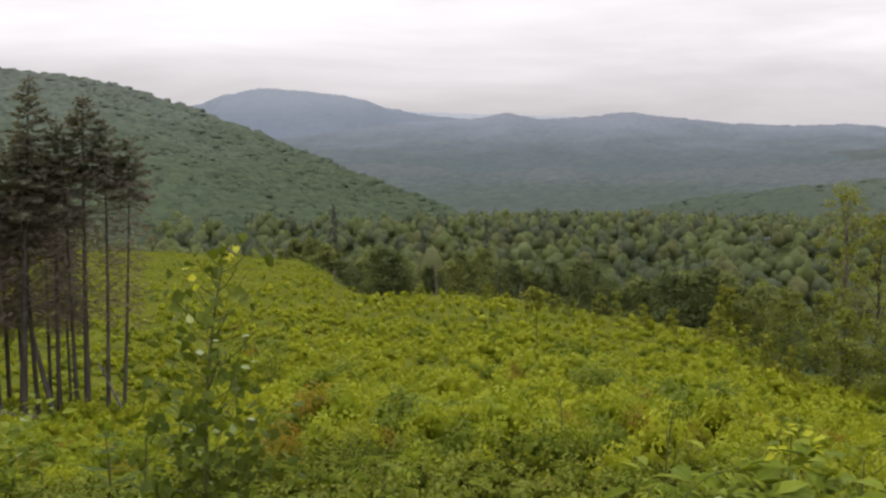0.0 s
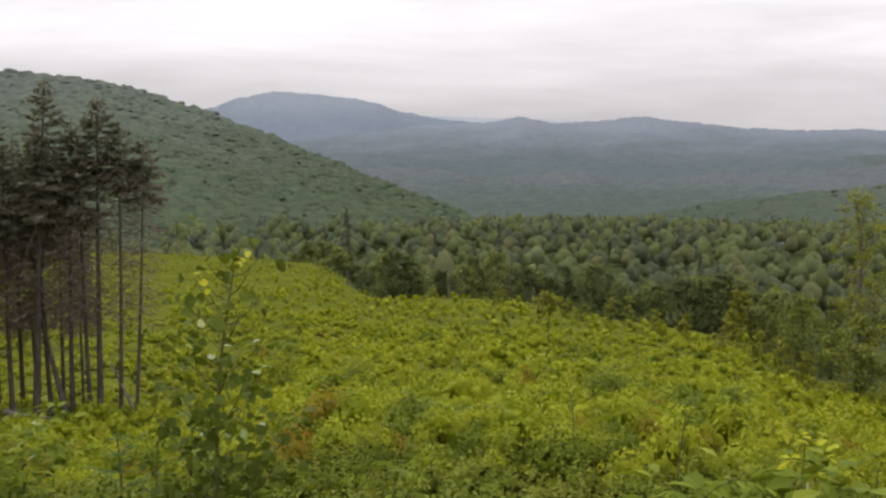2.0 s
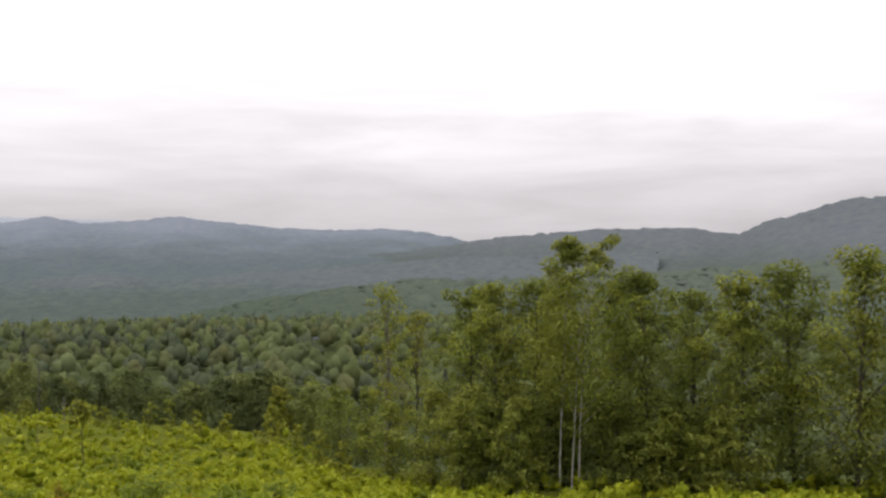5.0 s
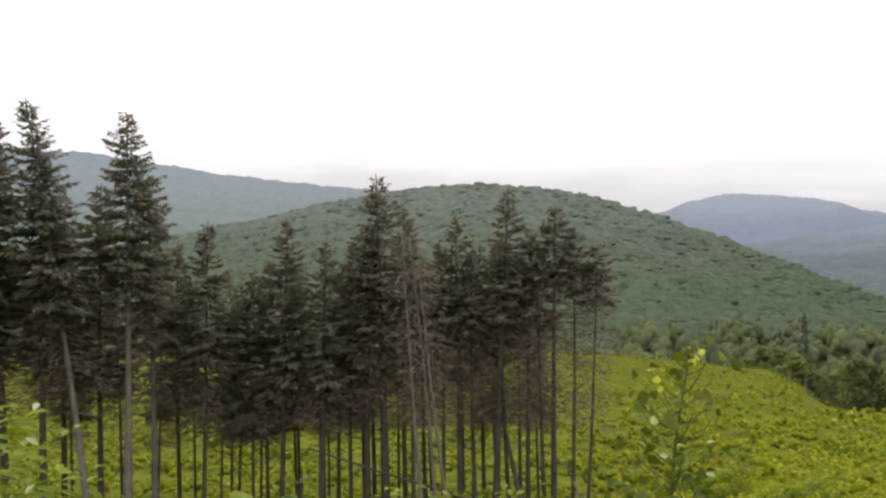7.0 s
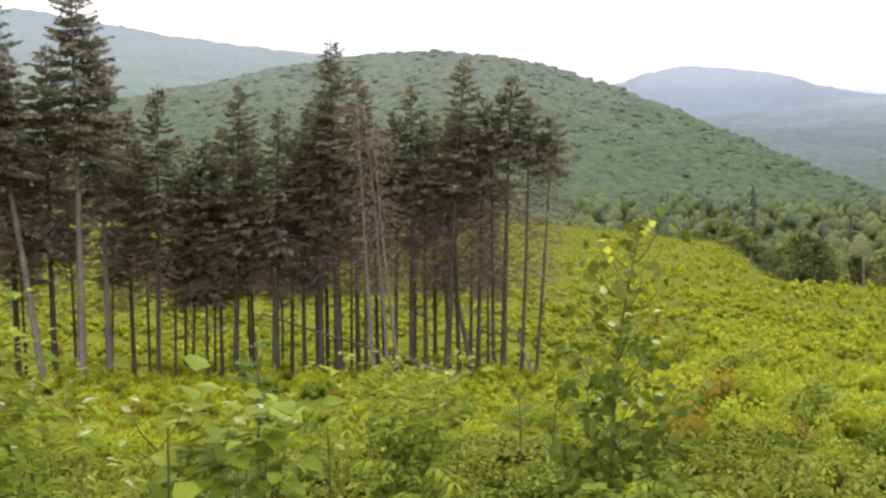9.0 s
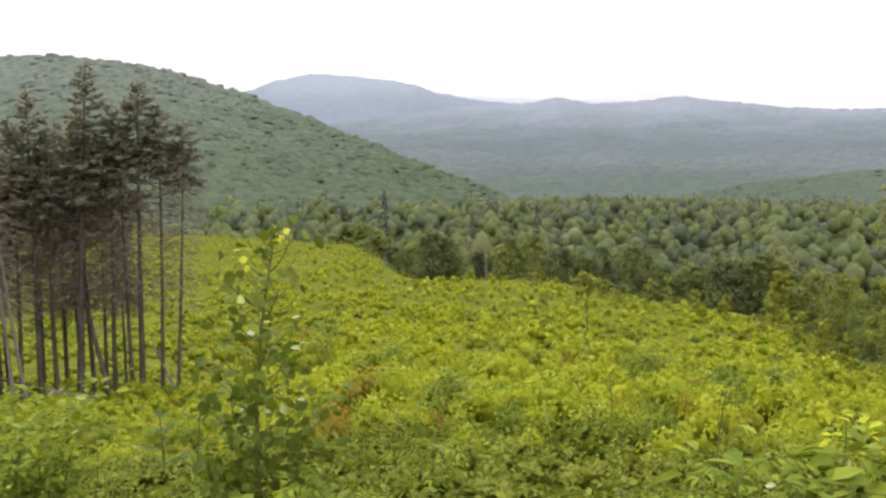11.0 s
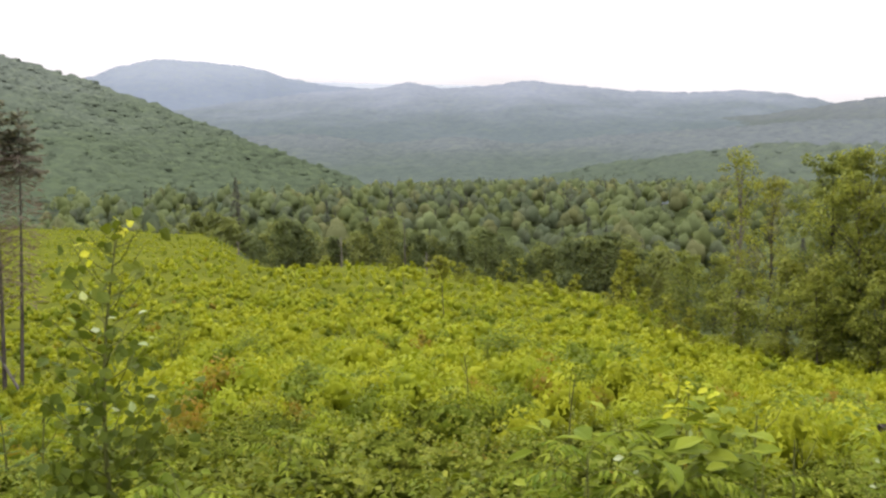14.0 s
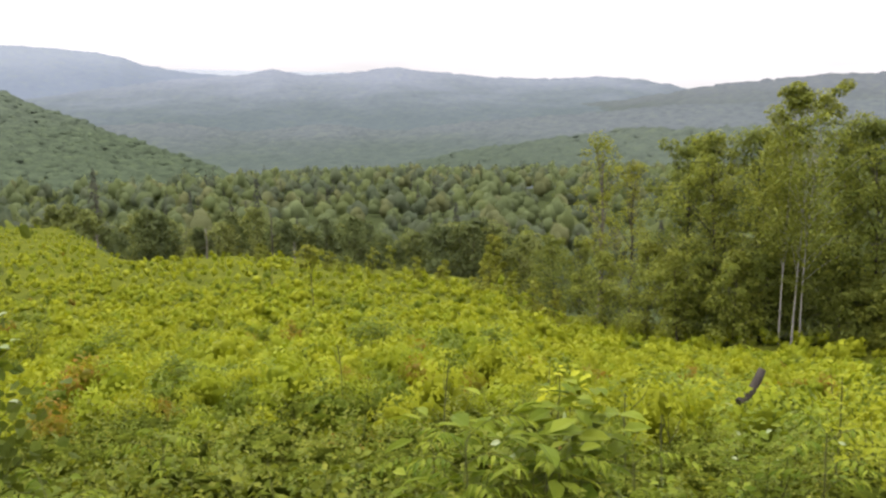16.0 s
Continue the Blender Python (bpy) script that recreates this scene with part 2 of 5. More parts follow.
M_BIRCH = solid_mat("birch_bark", [(0.32, (0.08, 0.072, 0.062)), (0.42, (0.28, 0.265, 0.23)), (0.7, (0.42, 0.4, 0.36))], 2.5, 0.7, 0.01, 5.0, 2.5)
M_STEM = solid_mat("green_brown_stems", [(0.3, (0.05, 0.055, 0.018)), (0.7, (0.13, 0.14, 0.045))], 12.0, 0.8, 0.004)
M_LOG = solid_mat("weathered_log", [(0.3, (0.05, 0.045, 0.04)), (0.5, (0.12, 0.11, 0.1)), (0.7, (0.24, 0.22, 0.2))], 4.0, 0.95, 0.02, 6.0)
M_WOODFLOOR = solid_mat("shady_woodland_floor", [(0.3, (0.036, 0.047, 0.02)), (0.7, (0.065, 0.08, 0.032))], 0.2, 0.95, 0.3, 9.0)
# bush cores: shade between the leaves, put into a dark base colour
M_CORE_SHADE = solid_mat("bush_core_shade", [(0.36, (0.036, 0.048, 0.008)), (0.5, (0.075, 0.094, 0.012)), (0.64, (0.13, 0.15, 0.018))], 1.6, 0.9, 0.06, 13.0)
M_CORE_SHADE_DARK = solid_mat("dark_bush_core_shade", [(0.36, (0.018, 0.026, 0.006)), (0.5, (0.042, 0.058, 0.009)), (0.64, (0.08, 0.10, 0.015))], 1.6, 0.9, 0.06, 13.0)

M_FRESH = leaf_mat("fresh_green_leaves", [(0.0, (0.084, 0.131, 0.012)), (0.5, (0.148, 0.194, 0.018)), (1.0, (0.256, 0.300, 0.035))], (0.148, 0.184, 0.016), 1.3, 0.7, 0.32)
M_RIM = leaf_mat("rim_tree_leaves", [(0.0, (0.138, 0.165, 0.061)), (0.6, (0.187, 0.220, 0.075)), (1.0, (0.237, 0.275, 0.088))], (0.226, 0.248, 0.075), 0.2, 0.7, 0.42)

M_NEAR = leaf_mat("olive_green_leaves", [(0.0, (0.124, 0.157, 0.017)), (0.5, (0.177, 0.201, 0.022)), (1.0, (0.248, 0.260, 0.031))], (0.114, 0.154, 0.016), 1.3, 0.7, 0.3)


# ---- mesh helpers ----
rng = np.random.default_rng(7)


def mesh_of(name, V, faces, mats, index=None, smooth=False, N=None):
    """faces: list of integer arrays (n, 3) or (n, 4)."""
    me = bpy.data.meshes.new(name)
    V = np.asarray(V, np.float32)
    loops = np.concatenate([f.ravel() for f in faces]).astype(np.int32)
    sizes = np.concatenate([np.full(len(f), f.shape[1]) for f in faces]).astype(np.int32)
    me.vertices.add(len(V))
    me.vertices.foreach_set("co", V.ravel())
    me.loops.add(len(loops))
    me.loops.foreach_set("vertex_index", loops)
    me.polygons.add(len(sizes))
    me.polygons.foreach_set("loop_start", np.concatenate([[0], np.cumsum(sizes)[:-1]]).astype(np.int32))
    me.polygons.foreach_set("loop_total", sizes)
    for m in mats if isinstance(mats, (list, tuple)) else [mats]:
        me.materials.append(m)
    if index is not None:
        me.polygons.foreach_set("material_index", np.asarray(index, np.int32))
    me.polygons.foreach_set("use_smooth", np.full(len(sizes), smooth or N is not None))
    me.update(calc_edges=True)
    me.validate()
    if N is not None:
        me.normals_split_custom_set_from_vertices(N.tolist())
    return me


def normals_of(geo):
    return geo[2] if len(geo) > 2 else None


def part(name, geo, material, parent, label="", smooth=False):
    ob = new(name, mesh_of(name, geo[0], geo[1], material, smooth=smooth, N=normals_of(geo)))
    ob.parent = parent
    return tagged(ob, label)


def join(geos):
    """One (vertices, faces) pair out of several; faces kept by their corner count."""
    V, T, Q, at = [], [], [], 0
    for v, fs in (g[:2] for g in geos):
        V.append(v)
        for f in fs:
            (T if f.shape[1] == 3 else Q).append(f + at)
        at += len(v)
    out = np.concatenate(V), [np.concatenate(x) for x in (T, Q) if x]
    return out + (np.concatenate([g[2] for g in geos]),) if all(len(g) > 2 for g in geos) else out


def unit(a):
    return a / np.maximum(np.linalg.norm(a, axis=-1, keepdims=True), 1e-9)


def leaves(P, way, up, length, width, fine=False, droop=0.15, tiny=False):
    """Leaf blades at P, along way, facing up. fine: pointed ovals folded on the midrib; else folded diamonds."""
    n = len(P)
    way = unit(way)
    side = unit(np.cross(way, up))
    face = np.cross(side, way)
    L, W = np.broadcast_to(length, n)[:, None], np.broadcast_to(width, n)[:, None]
    at = lambda a, s, h: P + way * L * a + side * W * s + face * L * h
    if tiny:
        V = np.stack([at(0, 0.35, 0), at(1, 0, 0), at(0.2, -0.65, 0.05)], 1).reshape(-1, 3)
        return V, [np.arange(n)[:, None] * 3 + np.array([[0, 1, 2]])]
    if not fine:
        V = np.stack([at(0, 0, 0), at(0.45, 0.5, 0.08), at(1, 0, -droop), at(0.45, -0.5, 0.08)], 1).reshape(-1, 3)
        return V, [np.arange(n)[:, None] * 4 + np.array([[0, 1, 2, 3]])]
    V = np.stack([at(0, 0, 0), at(0.52, 0, -0.03), at(1, 0, -droop), at(0.35, 0.5, 0.06), at(0.35, -0.5, 0.06),
                  at(0.74, 0.34, -0.02), at(0.74, -0.34, -0.02)], 1).reshape(-1, 3)
    k = np.array([[0, 3, 1], [0, 1, 4], [3, 5, 1], [1, 6, 4], [1, 5, 2], [1, 2, 6]])
    return V, [(np.arange(n)[:, None, None] * 7 + k[None]).reshape(-1, 3)]


def tube(points, radii, sides=6):
    """A tapered stem along points, closed at its tip."""
    P = np.asarray(points, float)
    R = np.broadcast_to(radii, len(P))
    tang = unit(np.gradient(P, axis=0))
    ref = np.array([1.0, 0.2, 0.1]) if abs(tang[0][0]) < 0.8 else np.array([0.1, 1.0, 0.2])
    a = unit(np.cross(tang, ref))
    b = np.cross(tang, a)
    ang = np.arange(sides) * 2 * np.pi / sides
    V = (P[:, None] + R[:, None, None] * (np.cos(ang)[None, :, None] * a[:, None] + np.sin(ang)[None, :, None] * b[:, None])).reshape(-1, 3)
    i, j = np.meshgrid(np.arange(len(P) - 1), np.arange(sides), indexing="ij")
    q = np.stack([i * sides + j, i * sides + (j + 1) % sides, (i + 1) * sides + (j + 1) % sides, (i + 1) * sides + j], -1).reshape(-1, 4)
    cap = np.stack([np.full(sides - 2, (len(P) - 1) * sides), (len(P) - 1) * sides + np.arange(1, sides - 1), (len(P) - 1) * sides + np.arange(2, sides)], 1)
    return V, [cap, q]


def moved(geo, x, y, z, turn=0.0, s=1.0, sz=None):
    c, n = math.cos(turn), math.sin(turn)
    V = geo[0] * np.array([s, s, sz or s])
    out = np.stack([V[:, 0] * c - V[:, 1] * n + x, V[:, 0] * n + V[:, 1] * c + y, V[:, 2] + z], 1), geo[1]
    if len(geo) > 2:
        N = geo[2]
        out += (np.stack([N[:, 0] * c - N[:, 1] * n, N[:, 0] * n + N[:, 1] * c, N[:, 2]], 1),)
    return out


def scatter(geos, pts):
    """Copies of templates at rows (x, y, z, turn, scale, scale in height, which), joined."""
    Vs, Ns, T, Q, at = [], [], [], [], 0
    for k, (v, fs) in enumerate(g[:2] for g in geos):
        rows = pts[pts[:, 6].astype(int) == k]
        if not len(rows):
            continue
        c, s = np.cos(rows[:, 3])[:, None], np.sin(rows[:, 3])[:, None]
        X, Y, Z = v[None, :, 0] * rows[:, 4:5], v[None, :, 1] * rows[:, 4:5], v[None, :, 2] * rows[:, 5:6]
        V = np.stack([X * c - Y * s + rows[:, 0:1], X * s + Y * c + rows[:, 1:2], Z + rows[:, 2:3]], -1).reshape(-1, 3)
        off = at + np.arange(len(rows))[:, None, None] * len(v)
        for f in fs:
            (T if f.shape[1] == 3 else Q).append((off + f[None]).reshape(-1, f.shape[1]))
        Vs.append(V)
        at += len(V)
        if len(geos[k]) > 2:
            N = geos[k][2]
            Ns.append(np.stack([N[None, :, 0] * c - N[None, :, 1] * s, N[None, :, 0] * s + N[None, :, 1] * c, np.broadcast_to(N[None, :, 2], (len(rows), len(N)))], -1).reshape(-1, 3))
    out = np.concatenate(Vs), [np.concatenate(x) for x in (T, Q) if x]
    return out + (np.concatenate(Ns),) if Ns else out


def thing(name, label, category, x=0, y=0, z=0, group="", turn=0.0, scale=1.0):
    ob = new(name)
    ob.empty_display_size = 0.1
    ob.matrix_basis = pose(x, y, z, 0, 0, math.degrees(turn)) @ Matrix.Diagonal((scale, scale, scale, 1))
    return tagged(ob, label, category, group)


def setting(name, geo, material, label, smooth=False, kind="structure", category=""):
    return tagged(new(name, mesh_of(name, geo[0], geo[1], material, smooth=smooth, N=normals_of(geo))), label, category, "", kind)


# ---- the lie of the land ----
# azimuth from +y to the right: edge of the clearing (metres), fall seen to that edge, hollow below the lookout
LAND = np.array([(-180, 900, -0.05, 0.0), (-110, 900, -0.03, 1.0), (-75, 200, 0.075, 9.0), (-45, 185, 0.09, 10.0), (-30, 180, 0.095, 10.2), (-17, 175, 0.0995, 9.8), (-11.8, 172, 0.107, 8.4),
                 (-8.8, 170, 0.1125, 7.0), (-7, 160, 0.118, 6.6), (-6, 144, 0.1275, 6.3), (-5.2, 126, 0.142, 6.0), (-4.4, 118, 0.149, 5.7), (0, 115, 0.149, 5.2), (3.6, 112, 0.153, 5.0),
                 (6.7, 107, 0.162, 5.0), (9.8, 100, 0.169, 5.0), (12.8, 93, 0.175, 5.0), (15.8, 85, 0.184, 5.0), (19.2, 68, 0.216, 5.2), (25, 58, 0.228, 5.4),
                 (31, 53, 0.236, 5.4), (36, 52, 0.232, 5.4), (60, 60, 0.2, 5.0), (110, 900, -0.03, 1.0), (180, 900, -0.05, 0.0)])


def smooth_interp(a, xs, ys):
    i = np.clip(np.searchsorted(xs, a) - 1, 0, len(xs) - 2)
    t = (a - xs[i]) / (xs[i + 1] - xs[i])
    t = np.clip(t, 0, 1)
    return ys[i] + (ys[i + 1] - ys[i]) * (0.5 * t + 0.5 * t * t * (3 - 2 * t))


def bumps(x, y, s):
    """Gentle unevenness from a few crossing waves."""
    return (np.sin(x / s + 1.3 * np.sin(y / (s * 1.7))) + np.sin(y / (s * 0.8) + 1.1 * np.sin(x / (s * 1.3) + 2.0)) + 0.6 * np.sin((x + y) / (s * 0.45) + 0.5)) / 2.6


def land(x, y):
    x, y = np.asarray(x, float), np.asarray(y, float)
    r, a = np.hypot(x, y), np.degrees(np.arctan2(x, y))
    rc, D, B = (smooth_interp(a, LAND[:, 0], LAND[:, k]) for k in (1, 2, 3))
    dip = lambda d: 1 - np.exp(-(d / 32) ** 1.5)
    fall = D - (B * dip(rc) + 0.9) / rc
    inside = -fall * np.minimum(r, rc) - B * dip(np.minimum(r, rc))
    out = np.maximum(r - rc, 0)
    z = inside - 0.2 * out * (1 - np.exp(-out / 12))
    floor = -51 - 42 * np.clip((r - 560) / 900, 0, 1) ** 0.8 - 0.006 * np.maximum(r - 1500, 0)
    z = np.where(out > 0, np.maximum(z, floor), z)
    z = z + bumps(x, y, 4.5) * 0.16 * np.clip(r / 10, 0, 1) + bumps(x + 40, y, 16) * 0.35 * np.clip((r - 15) / 40, 0, 1)
    return z


def ground_sheet():
    az = np.radians(np.concatenate([np.arange(-180, -70, 4), np.arange(-70, 70, 1.0), np.arange(70, 180, 4)]))
    rad = np.concatenate([[0.3], np.geomspace(0.8, 4900, 120)])
    R, A = np.meshgrid(rad, az, indexing="ij")
    X, Y = R * np.sin(A), R * np.cos(A)
    V = np.concatenate([np.stack([X, Y, land(X, Y)], -1).reshape(-1, 3), [[0, 0, 0]]])
    n, m = len(rad), len(az)
    i, j = np.meshgrid(np.arange(n - 1), np.arange(m), indexing="ij")
    q = np.stack([i * m + (j + 1) % m, i * m + j, (i + 1) * m + j, (i + 1) * m + (j + 1) % m], -1).reshape(-1, 4)
    k = np.arange(m)
    t = np.stack([np.full(m, n * m), k, (k + 1) % m], -1)
    return V, [t, q]


def lay_ground():
    V, faces = ground_sheet()
    mid = np.concatenate([V[f].mean(1) for f in faces])
    r = np.hypot(mid[:, 0], mid[:, 1])
    rim = smooth_interp(np.degrees(np.arctan2(mid[:, 0], mid[:, 1])), LAND[:, 0], LAND[:, 1])
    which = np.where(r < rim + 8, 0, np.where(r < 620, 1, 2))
    # past 620 m the ground takes the foothills' colour, painted haze included
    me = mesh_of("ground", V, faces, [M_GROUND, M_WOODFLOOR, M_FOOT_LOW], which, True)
    tagged(new("ground", me), "rough cutover ground sloping down to wooded valley", "", "", "structure")


lay_ground()


def hill_z(H, a, r):
    """Height of the hill H at azimuth a (degrees) and distance r."""
    el = smooth_interp(a, H["az"], H["el"])
    rc = smooth_interp(a, H["az"], H["rc"])
    top = 1.6 + np.tan(np.radians(el)) * rc - H["trees"]
    t = np.clip((r - H["r0"]) / (rc - H["r0"]), 0, 1)
    front = H["z0"] + (top - H["z0"]) * (t ** H["power"])
    back = np.maximum(r - rc, 0) * 0.3
    x, y = r * np.sin(np.radians(a)), r * np.cos(np.radians(a))
    front = front + (np.sin(a * 41.0 + np.sin(a * 17.0) * 2) + np.sin(a * 97.0)) * H["ragged"] * t
    return front - back + bumps(x, y, H["rough"]) * H["relief"] * np.sin(np.clip(t, 0, 1) * np.pi) 


def hill(name, H, material, label, steps=46, da=0.2, canopy=0.0):
    az = np.arange(H["az"][0], H["az"][-1] + 1e-6, da)
    T = np.concatenate([np.linspace(0, 1, steps), [1.04, 1.1, 1.2]])
    rc = smooth_interp(az, H["az"], H["rc"])
    A = np.broadcast_to(az[None], (len(T), len(az)))
    R = H["r0"] + (rc[None] - H["r0"]) * T[:, None]
    A = A + rng.uniform(-0.4, 0.4, A.shape) * da * (canopy > 0)
    Z = hill_z(H, A, R) + canopy * rng.normal(size=A.shape) + canopy * 1.5 * bumps(R * np.sin(np.radians(A)), R * np.cos(np.radians(A)), 7.0)
    V = np.stack([R * np.sin(np.radians(A)), R * np.cos(np.radians(A)), Z], -1).reshape(-1, 3)
    m = len(az)
    i, j = np.meshgrid(np.arange(len(T) - 1), np.arange(m - 1), indexing="ij")
    q = np.stack([i * m + j + 1, i * m + j, (i + 1) * m + j, (i + 1) * m + j + 1], -1).reshape(-1, 4)
    return setting(name, (V, [q]), material, label, True)


def hill_def(rows, r0, z0, power=1.0, trees=5.0, rough=120.0, relief=8.0, ragged=0.7):
    a = np.array(rows, float)
    return dict(az=a[:, 0], el=a[:, 1], rc=a[:, 2], r0=r0, z0=z0, power=power, trees=trees, rough=rough, relief=relief, ragged=ragged)


LEFT_HILL = hill_def([(-75, -1.0, 1300), (-50, -0.4, 1300), (-42, 0.4, 1300), (-36, 1.6, 1280), (-31, 2.7, 1250), (-27.7, 3.22, 1200), (-25.6, 3.47, 1200), (-23, 3.6, 1180), (-20.4, 3.35, 1150), (-17.5, 2.95, 1100),
                      (-14.2, 1.98, 1050), (-10.8, 0.7, 980), (-7.3, -0.72, 900), (-4.2, -1.95, 830), (-1.5, -3.0, 780), (1.5, -4.2, 740), (5, -5.0, 700)], 400, -62, 1.15, 1.5, 90, 7)
LEFT_RIDGE = hill_def([(-80, 6.0, 2300), (-55, 5.8, 2300), (-44, 5.2, 2250), (-39.9, 4.58, 2200), (-36.4, 4.06, 2200), (-32.9, 3.62, 2150), (-29.2, 3.3, 2100), (-25, 2.6, 2000), (-18, 1.0, 1900)], 1150, -40, 1.0, 0, 160, 12)
FAR_RANGE = hill_def([(-30, 1.2, 4200), (-16, 1.3, 4200), (-13.4, 1.72, 4200), (-11.6, 2.33, 4150), (-9.8, 2.68, 4100), (-7.7, 2.55, 4100), (-5.6, 2.35, 4100), (-4.4, 2.1, 4100), (-2.9, 1.62, 4150),
                      (-0.7, 1.22, 4200), (1.7, 1.02, 4200), (8, 0.9, 4100), (19, 0.5, 4100), (26.1, -0.3, 4000), (30, -0.8, 4000)], 2400, -90, 1.2, 0, 420, 30)
FARTHEST = hill_def([(-16, 1.0, 4800), (-5, 1.46, 4800), (-1, 1.43, 4800), (1.5, 1.33, 4800), (5, 1.24, 4800), (7, 1.18, 4800), (12, 0.8, 4800)], 4350, 0, 1.0, 0, 300, 4)
FOOT_HIGH = hill_def([(-28, -0.5, 3000), (-14, -0.35, 3000), (-9, 0.0, 3050), (-5, 0.5, 3100), (-2, 0.88, 3150), (1.7, 1.08, 3200), (3.5, 1.38, 3200), (5.4, 1.04, 3250), (7.8, 1.17, 3250), (9.9, 1.42, 3200), (12.1, 1.13, 3200), (15.8, 0.76, 3200), (19, 0.66, 3200), (21.0, 0.74, 3150), (23, 0.6, 3150), (24.6, 0.31, 3100), (26.1, -0.1, 3100), (31, -0.9, 3000)], 1900, -100, 1.1, 0, 260, 18)
FOOT_LOW = hill_def([(-22, -0.6, 2050), (-12, -1.1, 2000), (-7, -1.5, 1950), (-2, -1.35, 1950), (2, -1.9, 1900), (6, -1.6, 1900), (10, -2.0, 1850), (14, -1.6, 1850), (19, -1.3, 1850), (26, -0.8, 1900), (36, -0.6, 1900)], 1150, -98, 1.0, 0, 170, 12)
RIGHT_HILL = hill_def([(18, -0.9, 2700), (22, -0.55, 2600), (24.6, -0.2, 2500), (26.1, 0.1, 2400), (28.1, 0.34, 2350), (30.9, 0.52, 2300), (33, 0.67, 2300), (37.5, 0.72, 2300), (40, 0.36, 2300),
                       (42, 1.15, 2200), (46, 2.2, 2100), (55, 3.0, 2000), (75, 3.4, 1900)], 1250, -100, 1.2, 0, 200, 14)
RIGHT_SPUR = hill_def([(2, -5.2, 1350), (6, -4.4, 1350), (10, -3.5, 1300), (14.6, -2.6, 1250), (19.2, -2.0, 1200), (23.1, -1.55, 1150), (27, -1.6, 1100), (32, -1.3, 1100), (45, -0.6, 1100), (75, 0.4, 1000)], 640, -92, 1.0, 10, 110, 7)

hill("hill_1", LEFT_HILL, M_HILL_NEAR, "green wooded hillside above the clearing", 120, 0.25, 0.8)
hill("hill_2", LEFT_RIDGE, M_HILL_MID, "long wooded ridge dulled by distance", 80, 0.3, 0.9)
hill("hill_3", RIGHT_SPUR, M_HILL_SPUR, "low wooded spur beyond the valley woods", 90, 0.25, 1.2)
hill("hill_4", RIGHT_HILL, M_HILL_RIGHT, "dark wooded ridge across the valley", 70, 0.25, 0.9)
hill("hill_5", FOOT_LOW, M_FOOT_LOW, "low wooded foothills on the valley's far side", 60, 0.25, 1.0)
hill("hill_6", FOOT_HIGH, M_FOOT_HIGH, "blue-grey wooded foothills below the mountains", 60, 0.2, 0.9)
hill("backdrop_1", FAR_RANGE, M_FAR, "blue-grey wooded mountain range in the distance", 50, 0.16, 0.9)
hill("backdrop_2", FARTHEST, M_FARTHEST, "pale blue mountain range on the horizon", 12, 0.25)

# ---- plant forms ----
def rnd(a, b, n=None):
    return rng.uniform(a, b, n)


def curve_pts(base, tip, bow, n=5):
    base, tip, bow = np.asarray(base, float), np.asarray(tip, float), np.asarray(bow, float)
    t = np.linspace(0, 1, n)[:, None]
    return base + (tip - base) * t + bow * (4 * t * (1 - t))


def bush_geo(h, spread, stems, per_stem, length, fine, width=0.6):
    """A leafy bush: arching stems with leaves on their upper two thirds."""
    wood, P, W, U = [], [], [], []
    for k in range(stems):
        a = rnd(0, 2 * np.pi)
        reach = spread * rnd(0.25, 1.0)
        tip = np.array([math.cos(a) * reach, math.sin(a) * reach, h * rnd(0.6, 1.0)])
        pts = curve_pts((math.cos(a) * 0.04, math.sin(a) * 0.04, -0.15), tip, np.array([math.cos(a), math.sin(a), 0]) * -0.12 * reach + [0, 0, 0.08 * h], 4)
        wood.append(tube(pts[:3], np.linspace(0.0042, 0.0022, 3) * (1 + h * 0.3), 3))
        t = rnd(0.12, 1.02, per_stem) ** 0.8
        q = np.stack([np.interp(t, np.linspace(0, 1, 4), pts[:, i]) for i in range(3)], 1)
        ang = rnd(0, 2 * np.pi, per_stem)
        way = np.stack([np.cos(ang), np.sin(ang), rnd(-0.35, 0.5, per_stem)], 1)
        P.append(q + way * (length * 0.2 + 0.13 * h * rnd(0.0, 1.0, per_stem) ** 1.5)[:, None])
        W.append(way)
        U.append(np.stack([rnd(-0.5, 0.5, per_stem), rnd(-0.5, 0.5, per_stem), np.ones(per_stem)], 1))
    P, W, U = np.concatenate(P), np.concatenate(W), np.concatenate(U)
    L = length * rnd(0.6, 1.25, len(P))
    return join(wood), leaves(P, W, U, L, L * width, fine, 0.18)


def dome_geo(n, radius, height, size, base=0.25, hollow=0.55, tiny=False):
    """A crown far off: leaf clumps over an uneven dome, facing outwards."""
    u = unit(rng.normal(size=(n, 3)))
    u[:, 2] = np.abs(u[:, 2]) * 1.0 - base
    u = unit(u)
    lump = 0.8 + 0.28 * np.sin(u[:, 0] * 5 + rnd(0, 6)) * np.sin(u[:, 1] * 5 + rnd(0, 6)) + rnd(-0.12, 0.12, n)
    r = rnd(hollow, 1.0, n) ** 0.5 * lump
    P = u * r[:, None] * np.array([radius, radius, height * 0.55]) + np.array([0, 0, height * 0.5])
    way = unit(np.cross(u, rng.normal(size=(n, 3))) + np.array([0, 0, -0.15]))
    L = size * rnd(0.65, 1.35, n)
    up = u + rng.normal(size=(n, 3)) * 0.16 + np.array([0, 0, 0.3])
    geo = leaves(P - way * L[:, None] * 0.5, way, up, L, L * rnd(0.6, 0.95, n), False, 0.1, tiny)
    return geo + (np.repeat(unit(u + unit(up) * 0.35 + np.array([0, 0, 0.1])), 3 if tiny else 4, axis=0),)


